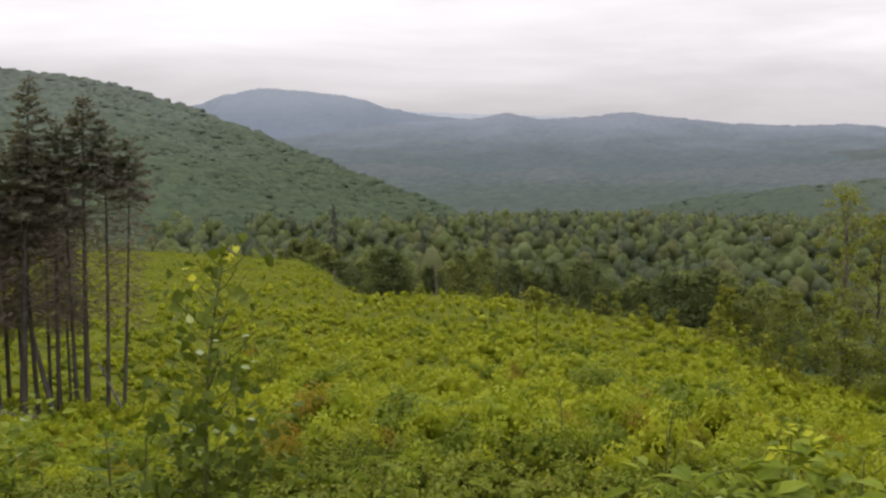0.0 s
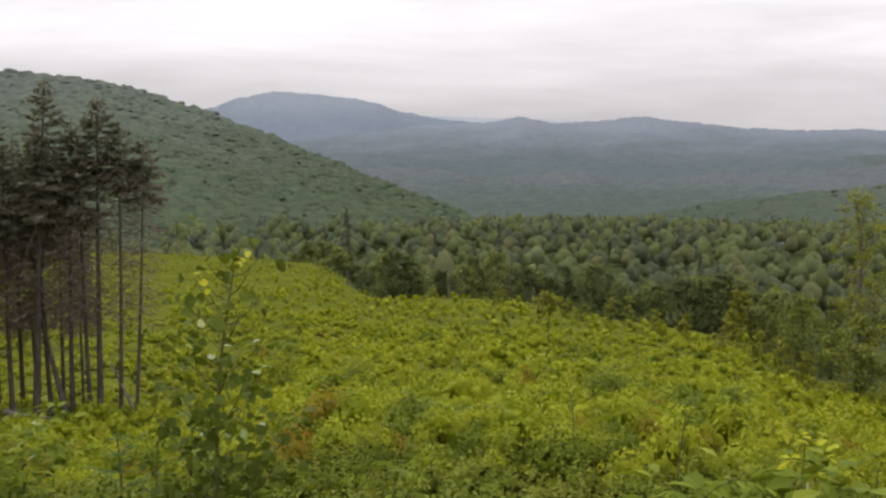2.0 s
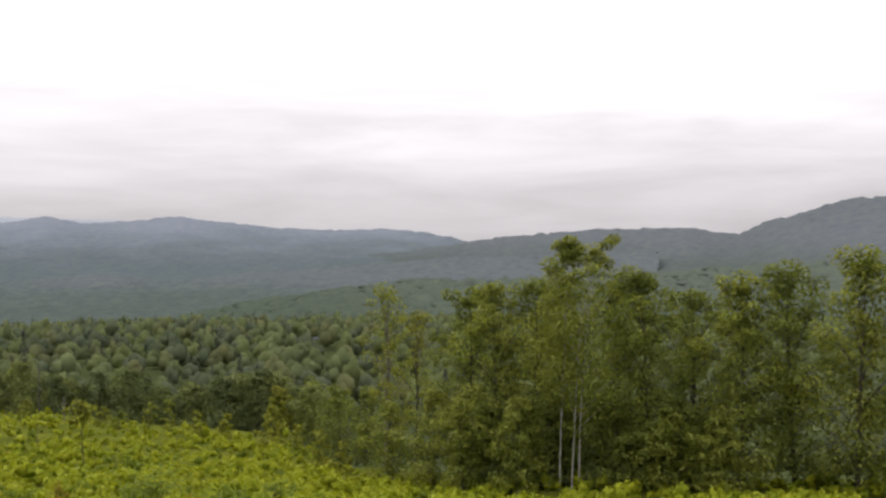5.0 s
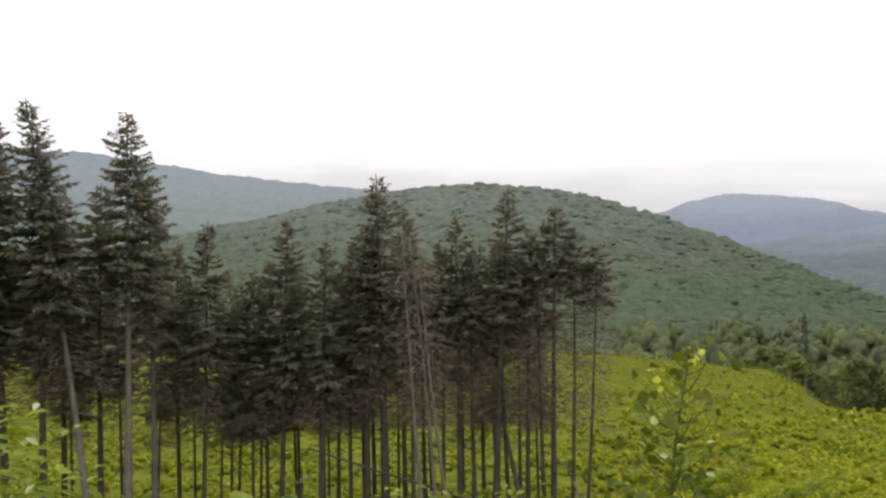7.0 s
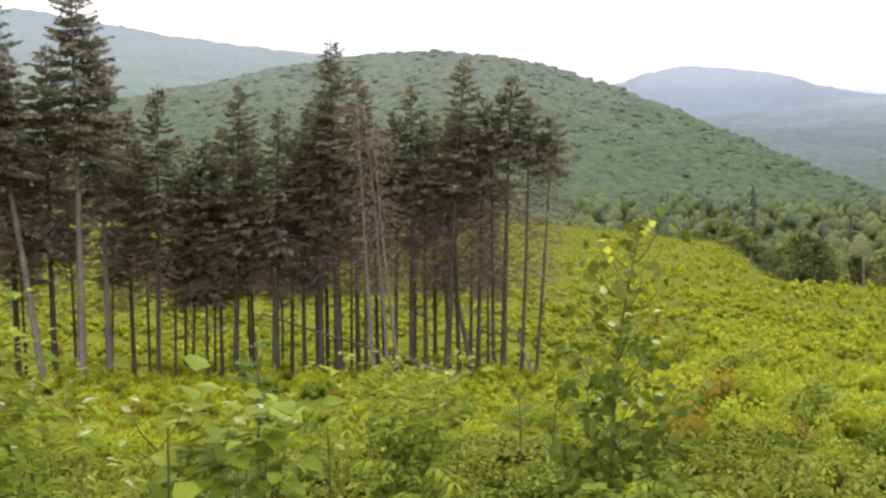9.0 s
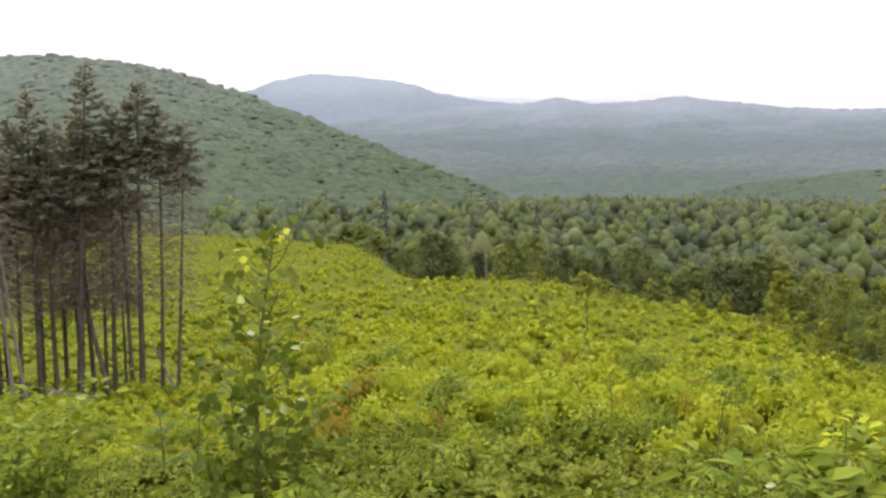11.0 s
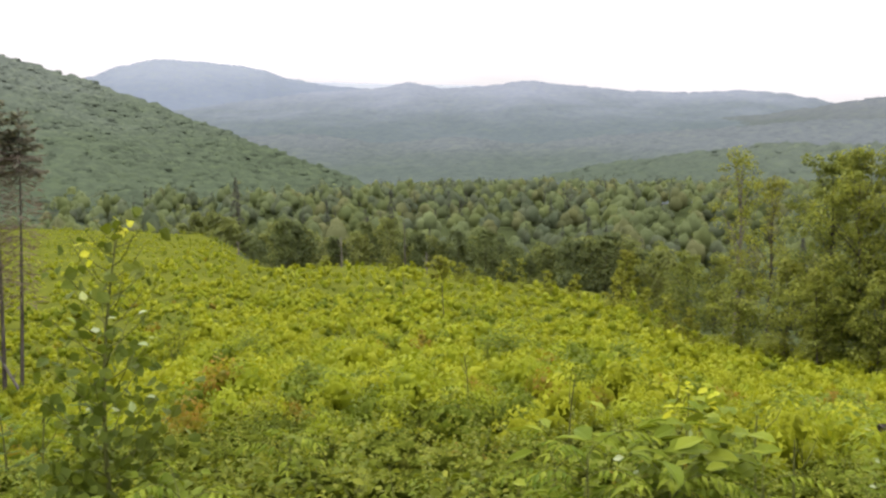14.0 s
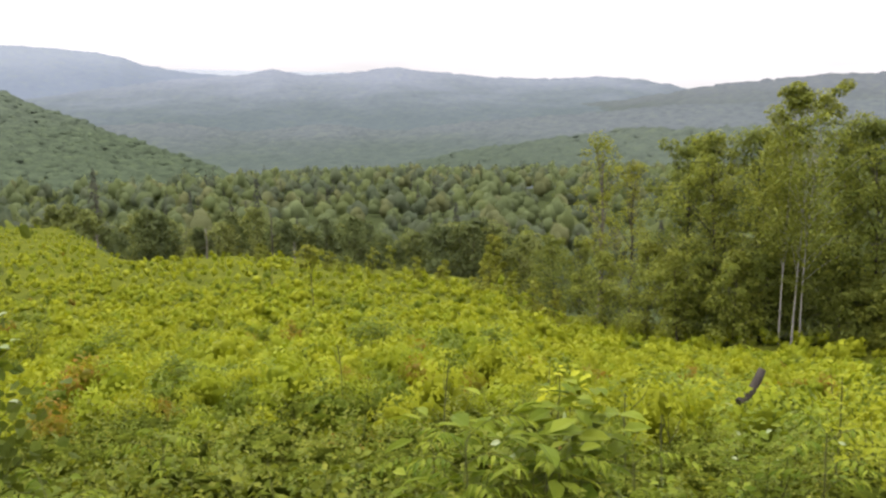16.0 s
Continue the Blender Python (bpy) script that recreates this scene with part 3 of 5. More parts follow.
def lump_geo(radius, height, sides=5):
    """A tree crown seen from very far: an uneven rounded mound."""
    rings = ((0.08, 0.8), (0.48, 1.0), (0.84, 0.66))
    ang = np.arange(sides) * 2 * np.pi / sides
    V = []
    for f, w in rings:
        k = rnd(0.75, 1.2, sides) * w * radius
        V.append(np.stack([np.cos(ang) * k, np.sin(ang) * k, np.full(sides, f * height) + rnd(-0.08, 0.08, sides) * height], 1))
    V = np.concatenate(V + [np.array([[rnd(-.2, .2) * radius, rnd(-.2, .2) * radius, height * 0.98]])])
    q = np.array([[r * sides + j, r * sides + (j + 1) % sides, (r + 1) * sides + (j + 1) % sides, (r + 1) * sides + j] for r in range(2) for j in range(sides)])
    top = np.array([[2 * sides + j, 2 * sides + (j + 1) % sides, 3 * sides] for j in range(sides)])
    return V, [top, q]


def polar(n, a0, a1, r0, r1):
    a, r = np.radians(rnd(a0, a1, n)), np.sqrt(rnd(r0 ** 2, r1 ** 2, n))
    return r * np.sin(a), r * np.cos(a)


def rows_for(x, y, z, smin, smax, kinds, flat=1.0):
    n = len(x)
    s = rnd(smin, smax, n)
    return np.stack([x, y, z, rnd(0, 2 * np.pi, n), s, s * flat * rnd(0.8, 1.2, n), rng.integers(0, kinds, n)], 1)


def edge_of(x, y):
    return smooth_interp(np.degrees(np.arctan2(x, y)), LAND[:, 0], LAND[:, 1])


# ---- woods on the hills ----
def hill_woods(name, H, n, material, label, size, count, leaf, tmin=0.0):
    a = rnd(max(H["az"][0] + 0.5, -54), min(H["az"][-1] - 0.5, 52), n)
    rc = smooth_interp(a, H["az"], H["rc"])
    t = rnd(tmin, 1.0, n) ** 0.8
    r = H["r0"] + (rc - H["r0"]) * t
    z = hill_z(H, a, r)
    x, y = r * np.sin(np.radians(a)), r * np.cos(np.radians(a))
    forms = [lump_geo(size * 0.68, size * rnd(0.44, 0.54), 5) for k in range(9)] + [lump_geo(size * 0.4, size * 0.56, 4)]
    forms = [g + (unit(unit(g[0]) * 0.45 + [0, 0, 1]),) for g in forms]
    pts = rows_for(x, y, z - size * 0.32, 0.55, 1.15, 10)
    setting(name, scatter(forms, pts), material, label, False, "stuff", "woods")


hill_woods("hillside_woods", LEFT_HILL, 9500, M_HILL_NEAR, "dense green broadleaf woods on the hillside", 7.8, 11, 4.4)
hill_woods("spur_woods", RIGHT_SPUR, 3400, M_HILL_SPUR, "dense woods on the low spur", 10, 9, 5.0)

# ---- woods in the valley behind the clearing ----
def crown_geo(n, radius, height, size, lobes=4, sides=5, apart=1.0, body=1.0, shell=0.9):
    """Foliage in rounded lobes, with leaf sprays standing out of them."""
    out, P, N = [], [], []
    for k in range(lobes):
        a, f = k * 2.4 + rnd(-0.5, 0.5), (k + 0.5) / lobes
        d = radius * rnd(0.3, 0.55) * (1.15 - f) * apart
        w, low, high = radius * rnd(0.5, 0.75) * (1.1 - 0.3 * f), height * (0.12 + 0.35 * f), height * (0.6 + 0.38 * f)
        c = np.array([math.cos(a) * d, math.sin(a) * d, low])
        core = moved(lump_geo(w * body, (high - low) * body, sides), *c)
        mid = c + [0, 0, (high - low) * 0.45]
        lean = np.array([math.cos(a) * 0.3, math.sin(a) * 0.3, 0.1])
        out.append(core + (unit(unit((core[0] - mid) / [w, w, (high - low) * 0.5]) + lean),))
        u = unit(rng.normal(size=(n // lobes, 3)) + np.array([math.cos(a) * 0.5, math.sin(a) * 0.5, 0.45]))
        P.append(c + [0, 0, (high - low) * 0.5] + u * np.array([w, w, (high - low) * 0.5]) * rnd(shell, 1.12, n // lobes)[:, None])
        N.append(unit(u + lean + rng.normal(size=u.shape) * 0.14))
    P, N = np.concatenate(P), np.concatenate(N)
    way = unit(np.cross(N, rng.normal(size=P.shape)) + np.array([0, 0, -0.2]))
    L = size * rnd(0.6, 1.3, len(P))
    sprays = leaves(P - way * L[:, None] * 0.4, way, N + rng.normal(size=P.shape) * 0.25, L, L * 0.9, tiny=True)
    out.append(sprays + (np.repeat(N, 3, axis=0),))
    return join(out)


def fir_geo(n, radius, height, size):
    """A conifer across the valley: short drooping sprays in tiers on a narrow cone."""
    t = rnd(0, 1, n) ** 0.8
    a = rnd(0, 2 * np.pi, n)
    tier = 0.75 + 0.25 * np.cos(t * 40)
    r = radius * (1 - t) * tier * rnd(0.6, 1.05, n) + 0.05
    P = np.stack([np.cos(a) * r, np.sin(a) * r, height * (0.1 + 0.88 * t)], 1)
    out = np.stack([np.cos(a), np.sin(a), np.zeros(n)], 1)
    L = size * (1.1 - 0.6 * t) * rnd(0.7, 1.3, n)
    geo = leaves(P, out + np.array([0, 0, -0.7]), out + np.array([0, 0, 0.6]), L, L * 0.7, tiny=True)
    return geo + (np.repeat(unit(out + np.array([0, 0, 0.45]) + rng.normal(size=P.shape) * 0.15), 3, axis=0),)


def valley_woods():
    x, y = polar(5000, -44, 48, 150, 860)
    r = np.hypot(x, y)
    keep = r > edge_of(x, y) + 34
    x, y, r = x[keep], y[keep], r[keep]
    z = land(x, y)
    fir = rng.random(len(x)) < 0.13 + 0.2 * bumps(x, y, 30.0)
    tint = bumps(x + 50, y, 26.0) * 0.5 + rnd(-1, 1, len(x))
    for r0, r1, n, size, lobes, sides, where in ((0, 290, 200, 0.66, 5, 5, "below the clearing"), (290, 470, 100, 0.85, 4, 5, "on the valley floor"), (470, 9999, 40, 1.2, 3, 4, "across the valley floor")):
        near = (r >= r0) & (r < r1)
        wide = [crown_geo(n, rnd(3.9, 5.0), rnd(9, 12), size * 0.78, lobes, sides, 1.1, 0.96, 0.88) for k in range(9)]
        slim = [fir_geo(int(n * 1.8), rnd(1.7, 2.3), rnd(11, 13), size * 1.1) for k in range(4)]
        for lo, hi, mat, label in ((-9, -0.35, M_WOODS_DARK, "dark green broadleaf trees "), (-0.35, 0.35, M_WOODS, "green broadleaf trees "), (0.35, 0.75, M_WOODS_LIGHT, "light green broadleaf trees "), (0.75, 9, M_WOODS_OLIVE, "olive green broadleaf trees ")):
            sel = near & ~fir & (tint >= lo) & (tint < hi)
            setting("valley_woods", scatter(wide, rows_for(x[sel], y[sel], z[sel] - 0.6, 0.55 if r0 == 0 else 0.7, 1.0 if r0 == 0 else 1.35, 9)), mat, label + where, False, "stuff", "woods")
        sel = near & fir
        setting("valley_conifers", scatter(slim, rows_for(x[sel], y[sel], z[sel] - 0.4, 0.75, 1.2, 4)), M_WOODS_FIR, "dark conifers among the woods " + where, False, "stuff", "woods")


valley_woods()


# ---- broadleaf trees ----
def broadleaf(label, az, dist, h, spread, crown_from, leaf_mat_, bark, lean=0.0, clumps=22, per=150, leaf=0.26, group="", trunks=1, name="broadleaf_tree", rt=0.011, puff=1.0, taper=0.55):
    a = radians(az)
    x, y = dist * math.sin(a), dist * math.cos(a)
    ob = thing(name, label, "tree", x, y, float(land(x, y)), group)
    tops = []
    for k in range(trunks):
        off = np.array([(k - (trunks - 1) / 2) * 0.5, rnd(-0.3, 0.3), 0]) * (trunks > 1)
        tip = np.array([lean * h + rnd(-0.4, 0.4), rnd(-0.4, 0.4), h * rnd(0.86, 0.94)]) + off * 0.7
        pts = curve_pts(off + [0, 0, -0.3], tip, [rnd(-0.25, 0.25), rnd(-0.25, 0.25), 0], 8)
        trunk = part("trunk", tube(pts, np.linspace(rt * h, rt * h * 0.15, 8), 7), bark, ob, smooth=True)
        tops.append((pts, trunk))
    P, W, U, N = [], [], [], []
    for c in range(clumps):
        pts, trunk = tops[c % trunks]
        f = c / max(clumps - 1, 1)
        zt = crown_from + (1 - crown_from) * f
        girth = spread * 1.25 * (math.sin(math.pi * (0.18 + 0.78 * f)) ** 0.65) * rnd(0.55, 1.05)
        ang = c * 2.4 + rnd(-0.5, 0.5)
        root = np.array([np.interp(zt * 0.86, np.linspace(0, 1, 8), pts[:, i]) for i in range(3)])
        reach = girth * (rnd(0.45, 1.0) if c % 3 else rnd(0.1, 0.3))
        hub = np.array([root[0] + math.cos(ang) * reach, root[1] + math.sin(ang) * reach, h * zt])
        if f > 0.97:
            hub = pts[-1] + np.array([0, 0, 0.3])
        if c % 2 == 0 and f < 0.95:
            part("limb", tube(curve_pts(root - [0, 0, 0.5], hub, [0, 0, 0.2], 4), np.linspace(rt * h * 0.3, 0.012, 4), 4), bark, trunk)
        size = spread * rnd(0.3, 0.58) * (1.1 - taper * f) * puff
        u = unit(rng.normal(size=(per, 3)))
        q = hub + u * (rnd(0.1, 1, per) ** 0.45)[:, None] * np.array([size, size, size * 0.8])
        P.append(q)
        W.append(np.stack([u[:, 0] + rnd(-.6, .6, per), u[:, 1] + rnd(-.6, .6, per), rnd(-0.9, 0.2, per)], 1))
        U.append(u * 0.7 + rng.normal(size=(per, 3)) * 0.35 + [0, 0, 0.6])
        N.append(unit(u * 0.55 + unit((hub - root) * [1, 1, 0]) * 0.6 + [0, 0, 0.2] + rng.normal(size=(per, 3)) * 0.3))
    P, W, U = np.concatenate(P), np.concatenate(W), np.concatenate(U)
    L = leaf * rnd(0.6, 1.3, len(P))
    part("crown", leaves(P, W, U, L, L * 0.7) + (np.repeat(np.concatenate(N), 4, axis=0),), leaf_mat_, ob)
    return ob


RT = "trees at the clearing's edge"
broadleaf("tall yellow-green birch clump above dark neighbours", 31.2, 57, 13.9, 3.5, 0.36, M_CROWN, M_BIRCH, 0.06, 90, 170, 0.17, RT, 3, rt=0.0042, puff=0.9, taper=0.8)
broadleaf("slender gold-tinged tree with a thin tufted top", 21.1, 74, 13.4, 1.9, 0.36, M_CROWN_GOLD, M_BARK_PALE, 0, 44, 60, 0.17, RT, puff=0.62, taper=0.1)
broadleaf("half-bare yellowing tree beside the clearing", 22.8, 72, 11.2, 2.3, 0.28, M_CROWN_GOLD, M_BARK, 0, 48, 46, 0.17, RT, puff=0.62)
for az, d, h, s, mat in ((25.6, 66, 12.2, 2.6, M_CROWN_DARK), (27.4, 62, 12.0, 2.6, M_CROWN), (29.6, 63, 12.3, 2.7, M_CROWN_DARK), (35.2, 58, 11.6, 2.6, M_CROWN_DARK), (37.6, 62, 11.0, 2.6, M_CROWN_DARK),
                         (40.2, 57, 11.3, 2.3, M_CROWN), (34.0, 66, 12.5, 2.8, M_CROWN_DARK), (31.0, 70, 13.0, 2.8, M_CROWN_DARK), (43.0, 58, 12.0, 2.6, M_CROWN_DARK), (46.0, 56, 12.6, 2.7, M_CROWN), (49.5, 58, 12.5, 2.7, M_CROWN_DARK),
                         (53, 56, 12.0, 2.6, M_CROWN), (57, 58, 12.5, 2.7, M_CROWN_DARK), (62, 60, 13, 2.8, M_CROWN_DARK), (67, 60, 12, 2.8, M_CROWN)):
    broadleaf("leafy green tree in the stand by the clearing", az, d, h, s * 1.2, 0.08, mat, M_BARK, 0, 60, 140, 0.2, RT, puff=0.8)
for az, d, h, s, mat in ((23.6, 62, 5.6, 1.9, M_CROWN), (25.4, 58.5, 5.2, 1.8, M_CROWN), (28.3, 56.5, 5.0, 1.8, M_CROWN), (21.6, 67, 5.0, 1.8, M_CROWN), (18.6, 84, 6.2, 2.2, M_CROWN_DARK), (20.0, 80, 6.0, 2.2, M_CROWN_DARK),
                         (36.2, 54.5, 4.2, 1.6, M_CROWN), (39.0, 54, 4.0, 1.6, M_CROWN), (17.0, 98, 6.5, 2.4, M_CROWN_DARK), (15.4, 96, 4.5, 1.3, M_CROWN_GOLD), (30.0, 58, 5.0, 2.0, M_CROWN_DARK), (33.6, 57, 4.6, 2.0, M_CROWN_DARK),
                         (31.4, 60, 5.4, 2.2, M_CROWN_DARK), (32.9, 61, 5.0, 2.2, M_CROWN_DARK), (34.9, 55.5, 3.6, 1.7, M_CROWN_DARK), (28.9, 60, 4.6, 1.9, M_CROWN_DARK), (37.4, 57, 4.4, 1.9, M_CROWN_DARK), (26.8, 60, 4.6, 1.9, M_CROWN_DARK)):
    broadleaf("bushy young broadleaf tree at the clearing's edge", az, d, h, s, 0.05, mat, M_BARK, 0, 34, 100, 0.19, RT, puff=0.85)
# rounded trees that show over the far rim of the clearing
for k in range(34):
    az = -6.2 + k * 0.72 + rnd(-0.3, 0.3)
    d = float(smooth_interp(np.array(az), LAND[:, 0], LAND[:, 1])) + rnd(18, 40)
    broadleaf("rounded green tree below the rim of the clearing", az, d, rnd(4.6, 7.4), rnd(2.4, 3.4), 0.04, (M_RIM, M_WOODS_LIGHT, M_WOODS)[k % 3], M_BARK, 0, 24, 80, 0.36, "trees below the rim")

for k in range(4):
    az = -8.4 + k * 0.6 + rnd(-0.2, 0.2)
    d = float(smooth_interp(np.array(az), LAND[:, 0], LAND[:, 1])) + rnd(10, 22)
    broadleaf("rounded green tree below the rim of the clearing", az, d, rnd(3.6, 5.0), rnd(2.0, 2.8), 0.04, M_RIM, M_BARK, 0, 14, 90, 0.5, "trees below the rim")


# ---- spruces ----
def spruce(az, dist, top_az, top_el, crown, width=1.5, pale=False, thin=1.0, twigs=34, name="spruce_tree", label="tall dark spruce with a bare lower trunk", dense=33, dead=False):
    dist = 42 + (dist - 42) * 0.4
    a = radians(az)
    x, y = dist * math.sin(a), dist * math.cos(a)
    foot = float(land(x, y))
    ob = thing(name, label, "tree", x, y, foot, "stand of spruces", turn=-a)
    h = 1.6 + math.tan(radians(top_el)) * dist - foot
    lean = math.tan(radians(top_az - az)) * dist / h
    pts = curve_pts((0, 0, -0.3), (lean * h + rnd(-.1, .1), rnd(-.2, .2), h), [rnd(-0.12, 0.12), 0, 0], 9)
    r0 = 0.0115 * h * thin
    trunk = part("trunk", tube(pts, np.linspace(r0, 0.018, 9), 8), M_BARK_PALE if pale else M_BARK, ob, smooth=True)
    at = lambda z: np.array([np.interp(z, pts[:, 2], pts[:, i]) for i in range(3)])
    P, W, U, L, N, sticks = [], [], [], [], [], []
    crown = crown + rnd(-0.06, 0.08)
    z = h * crown
    while z < h - 0.12 and not dead:
        f = (z - h * crown) / (h * (1 - crown))
        full = width * (0.98 if az > -27 else 1.1) * ((1 - f) ** 0.75) * min(1.0, 0.6 + f * 2.2) + 0.07
        tier = rnd(0.86, 1.12)
        for k in range(int(rnd(3, 5.99))):
            ang = rnd(0, 2 * np.pi)
            ln = full * tier * rnd(0.6, 1.15)
            out = np.array([math.cos(ang), math.sin(ang), 0])
            root = at(z)
            tip = root + out * ln + np.array([0, 0, ln * (0.75 * f - 0.32 + rnd(-0.1, 0.1))])
            bough = curve_pts(root, tip, [0, 0, -0.09 * ln], 4)
            if ln > 0.75:
                sticks.append(tube(bough[[0, 2, 3]], np.array([0.016, 0.008, 0.004]), 3))
            n = max(7, int(dense * 1.9 * ln))
            t = rnd(0.1, 1.0, n)
            q = np.stack([np.interp(t, np.linspace(0, 1, 4), bough[:, i]) for i in range(3)], 1)
            cross = np.array([-out[1], out[0], 0])
            sidew = cross * (rnd(-1, 1, n) * (1.05 - t))[:, None]
            P.append(q + sidew * ln * 0.3 + [0, 0, -0.05] * rnd(0, 1, n)[:, None])
            W.append(out * rnd(0.5, 1.1, n)[:, None] + sidew + np.array([0, 0, 1]) * rnd(-0.6, 0.15, n)[:, None])
            U.append(rng.normal(size=(n, 3)) * 0.35 + [0, 0, 1])
            N.append(unit(out * 0.7 + [0, 0, 0.55] + rng.normal(size=(n, 3)) * 0.28))
            L.append(rnd(0.13, 0.28, n) * (0.7 + 0.4 * (1 - f)))
        z += rnd(0.11, 0.21) * (1 - 0.35 * f)
    if not dead:
        P, W, U, L, N = (np.concatenate(v) for v in (P, W, U, L, N))
        part("crown", leaves(P, W, U, L * 1.1, L * 0.42, tiny=True) + (np.repeat(N, 3, axis=0),), M_NEEDLES, ob)
        part("bough_frame", join(sticks), M_BARK, ob)["kind"] = "stuff"
    for k in range(twigs):
        zz = h * (crown + 0.1 - (crown - 0.1) * rnd(0, 1) ** 1.5)
        ang, ln = rnd(0, 2 * np.pi), rnd(0.4, 1.7)
        root = at(zz)
        tip = root + np.array([math.cos(ang) * ln, math.sin(ang) * ln, -ln * rnd(0.0, 0.4)])
        part("dead_branch", tube(curve_pts(root, tip, [0, 0, 0.08], 4), np.linspace(0.013, 0.004, 4), 3), M_BARK_PALE if k % 2 == 0 else M_BARK, trunk, "bare grey dead branch")
    if twigs:
        n = int(twigs * (7 if dead else 24))
        zz, ang = h * (crown + 0.06 - (crown - 0.27) * rnd(0, 1, n) ** 1.3), rnd(0, 2 * np.pi, n)
        rr = rnd(0.05, 1.05, n) * width * (0.85 if dead else 0.62)
        q = np.stack([np.interp(zz, pts[:, 2], pts[:, 0]) + np.cos(ang) * rr, np.interp(zz, pts[:, 2], pts[:, 1]) + np.sin(ang) * rr, zz - rr * 0.2], 1)
        part("twig_mass", leaves(q, np.stack([np.cos(ang), np.sin(ang), rnd(-0.6, 0.1, n)], 1), rng.normal(size=(n, 3)), rnd(0.2, 0.55, n), 0.045, False, 0.1), M_DRYNEEDLES, ob, "brown dry lower twigs")["kind"] = "stuff"
    return ob


# foot azimuth, distance, top azimuth, top elevation, bare share of the trunk, crown half-width, trunk girth
for az, d, ta, te, cr, w, thin in (
        (-42.1, 42, -41.85, 7.35, 0.50, 2.2, 1.0), (-40.7, 45, -40.9, 4.2, 0.44, 1.5, 0.95), (-46.2, 43, -46.3, 5.2, 0.42, 1.7, 1.0), (-47.9, 45, -48.2, 6.8, 0.42, 1.9, 1.0), (-43.4, 47, -43.2, 3.6, 0.40, 1.6, 0.9),
        (-38.2, 43, -37.7, 1.62, 0.52, 1.35, 0.75), (-37.3, 47, -37.0, -2.6, 0.38, 1.2, 0.6), (-36.4, 46, -36.0, -1.6, 0.36, 1.3, 0.65), (-35.6, 45, -35.4, -0.9, 0.34, 1.2, 0.6),
        (-34.1, 43.5, -33.6, 1.73, 0.36, 1.6, 0.9), (-34.8, 47, -34.6, -0.6, 0.36, 1.3, 0.7), (-31.9, 42, -31.4, 0.57, 0.36, 1.5, 1.35), (-31.0, 46, -30.6, -0.6, 0.40, 1.4, 0.8), (-30.3, 44, -30.0, 0.2, 0.45, 1.2, 0.8),
        (-29.4, 43, -29.3, 1.0, 0.46, 1.2, 1.2), (-28.4, 43, -28.6, 4.1, 0.50, 1.7, 1.3), (-27.3, 46, -27.2, 2.3, 0.50, 1.35, 0.8), (-26.9, 43, -26.8, 0.6, 0.5, 1.0, 0.7),
        (-25.3, 45, -25.3, 0.4, 0.46, 1.2, 0.8), (-24.3, 44, -24.5, 1.77, 0.45, 1.45, 1.05), (-23.5, 44, -23.4, 0.0, 0.46, 1.1, 0.9), (-22.4, 43, -21.5, 3.19, 0.52, 1.5, 1.1), (-21.6, 45, -22.0, 0.6, 0.5, 1.2, 0.8),
        (-20.6, 44, -20.3, 1.2, 0.52, 1.15, 0.8), (-19.7, 43, -19.9, 0.4, 0.53, 1.1, 0.75), (-19.2, 43, -18.9, 2.33, 0.56, 1.4, 0.95), (-18.2, 42.5, -17.9, 1.14, 0.60, 1.2, 0.7), (-17.4, 42, -16.7, 0.25, 0.62, 1.15, 0.65),
        (-49.5, 42, -49.5, 6.0, 0.42, 1.9, 1.0), (-51.5, 45, -51.5, 7.0, 0.40, 1.9, 1.0), (-54, 43, -54, 6.0, 0.4, 1.9, 1.0), (-57, 46, -57, 6.5, 0.4, 1.9, 1.0), (-45.2, 50, -45.2, 3.4, 0.34, 1.8, 0.9), (-39.4, 50, -39.4, 0.5, 0.36, 1.5, 0.8),
        (-33.0, 50, -33.0, -0.6, 0.38, 1.4, 0.7), (-29.0, 50, -29.0, 0.4, 0.42, 1.4, 0.8), (-26.2, 50, -26.2, -0.4, 0.44, 1.3, 0.8), (-23.0, 50, -23.0, 0.2, 0.46, 1.3, 0.8), (-21.0, 49, -21.0, -0.4, 0.5, 1.2, 0.7), (-48.5, 50, -48.5, 4.5, 0.36, 1.8, 0.9)):
    spruce(az, d, ta, te, cr + (0.15 if az > -24 else 0.11 if az > -29 else 0.05), w, az in (-42.1, -40.7), thin)
# pale trunks at the front of the stand: one leaning spruce and three dead ones
spruce(-43.9, 41, -46.9, 7.97, 0.56, 2.0, True, 0.85, label="leaning spruce with a long pale bare trunk")
for az, ta, te, thin in ((-26.4, -27.4, 1.2, 0.7), (-25.6, -26.9, 0.6, 0.6), (-24.9, -26.5, 0.2, 0.6)):
    spruce(az, 36, ta, te, 0.9, 1.0, True, thin, 46, label="dead leaning spruce with pale trunk and brown twigs", dead=True)
# thin suppressed spruces deeper in the stand
for k in range(14):
    az = -44.5 + k * 1.85 + rnd(-0.5, 0.5)
    spruce(az, rnd(49, 58), az + rnd(-0.3, 0.3), rnd(-3.2, -0.6), rnd(0.42, 0.5), 1.1, False, 0.6, 22, label="thin dark spruce deep in the stand", dense=20)
spruce(-50.4, 44, -49.8, 11.8, 0.42, 2.3, label="very tall dark spruce at the side of the stand")



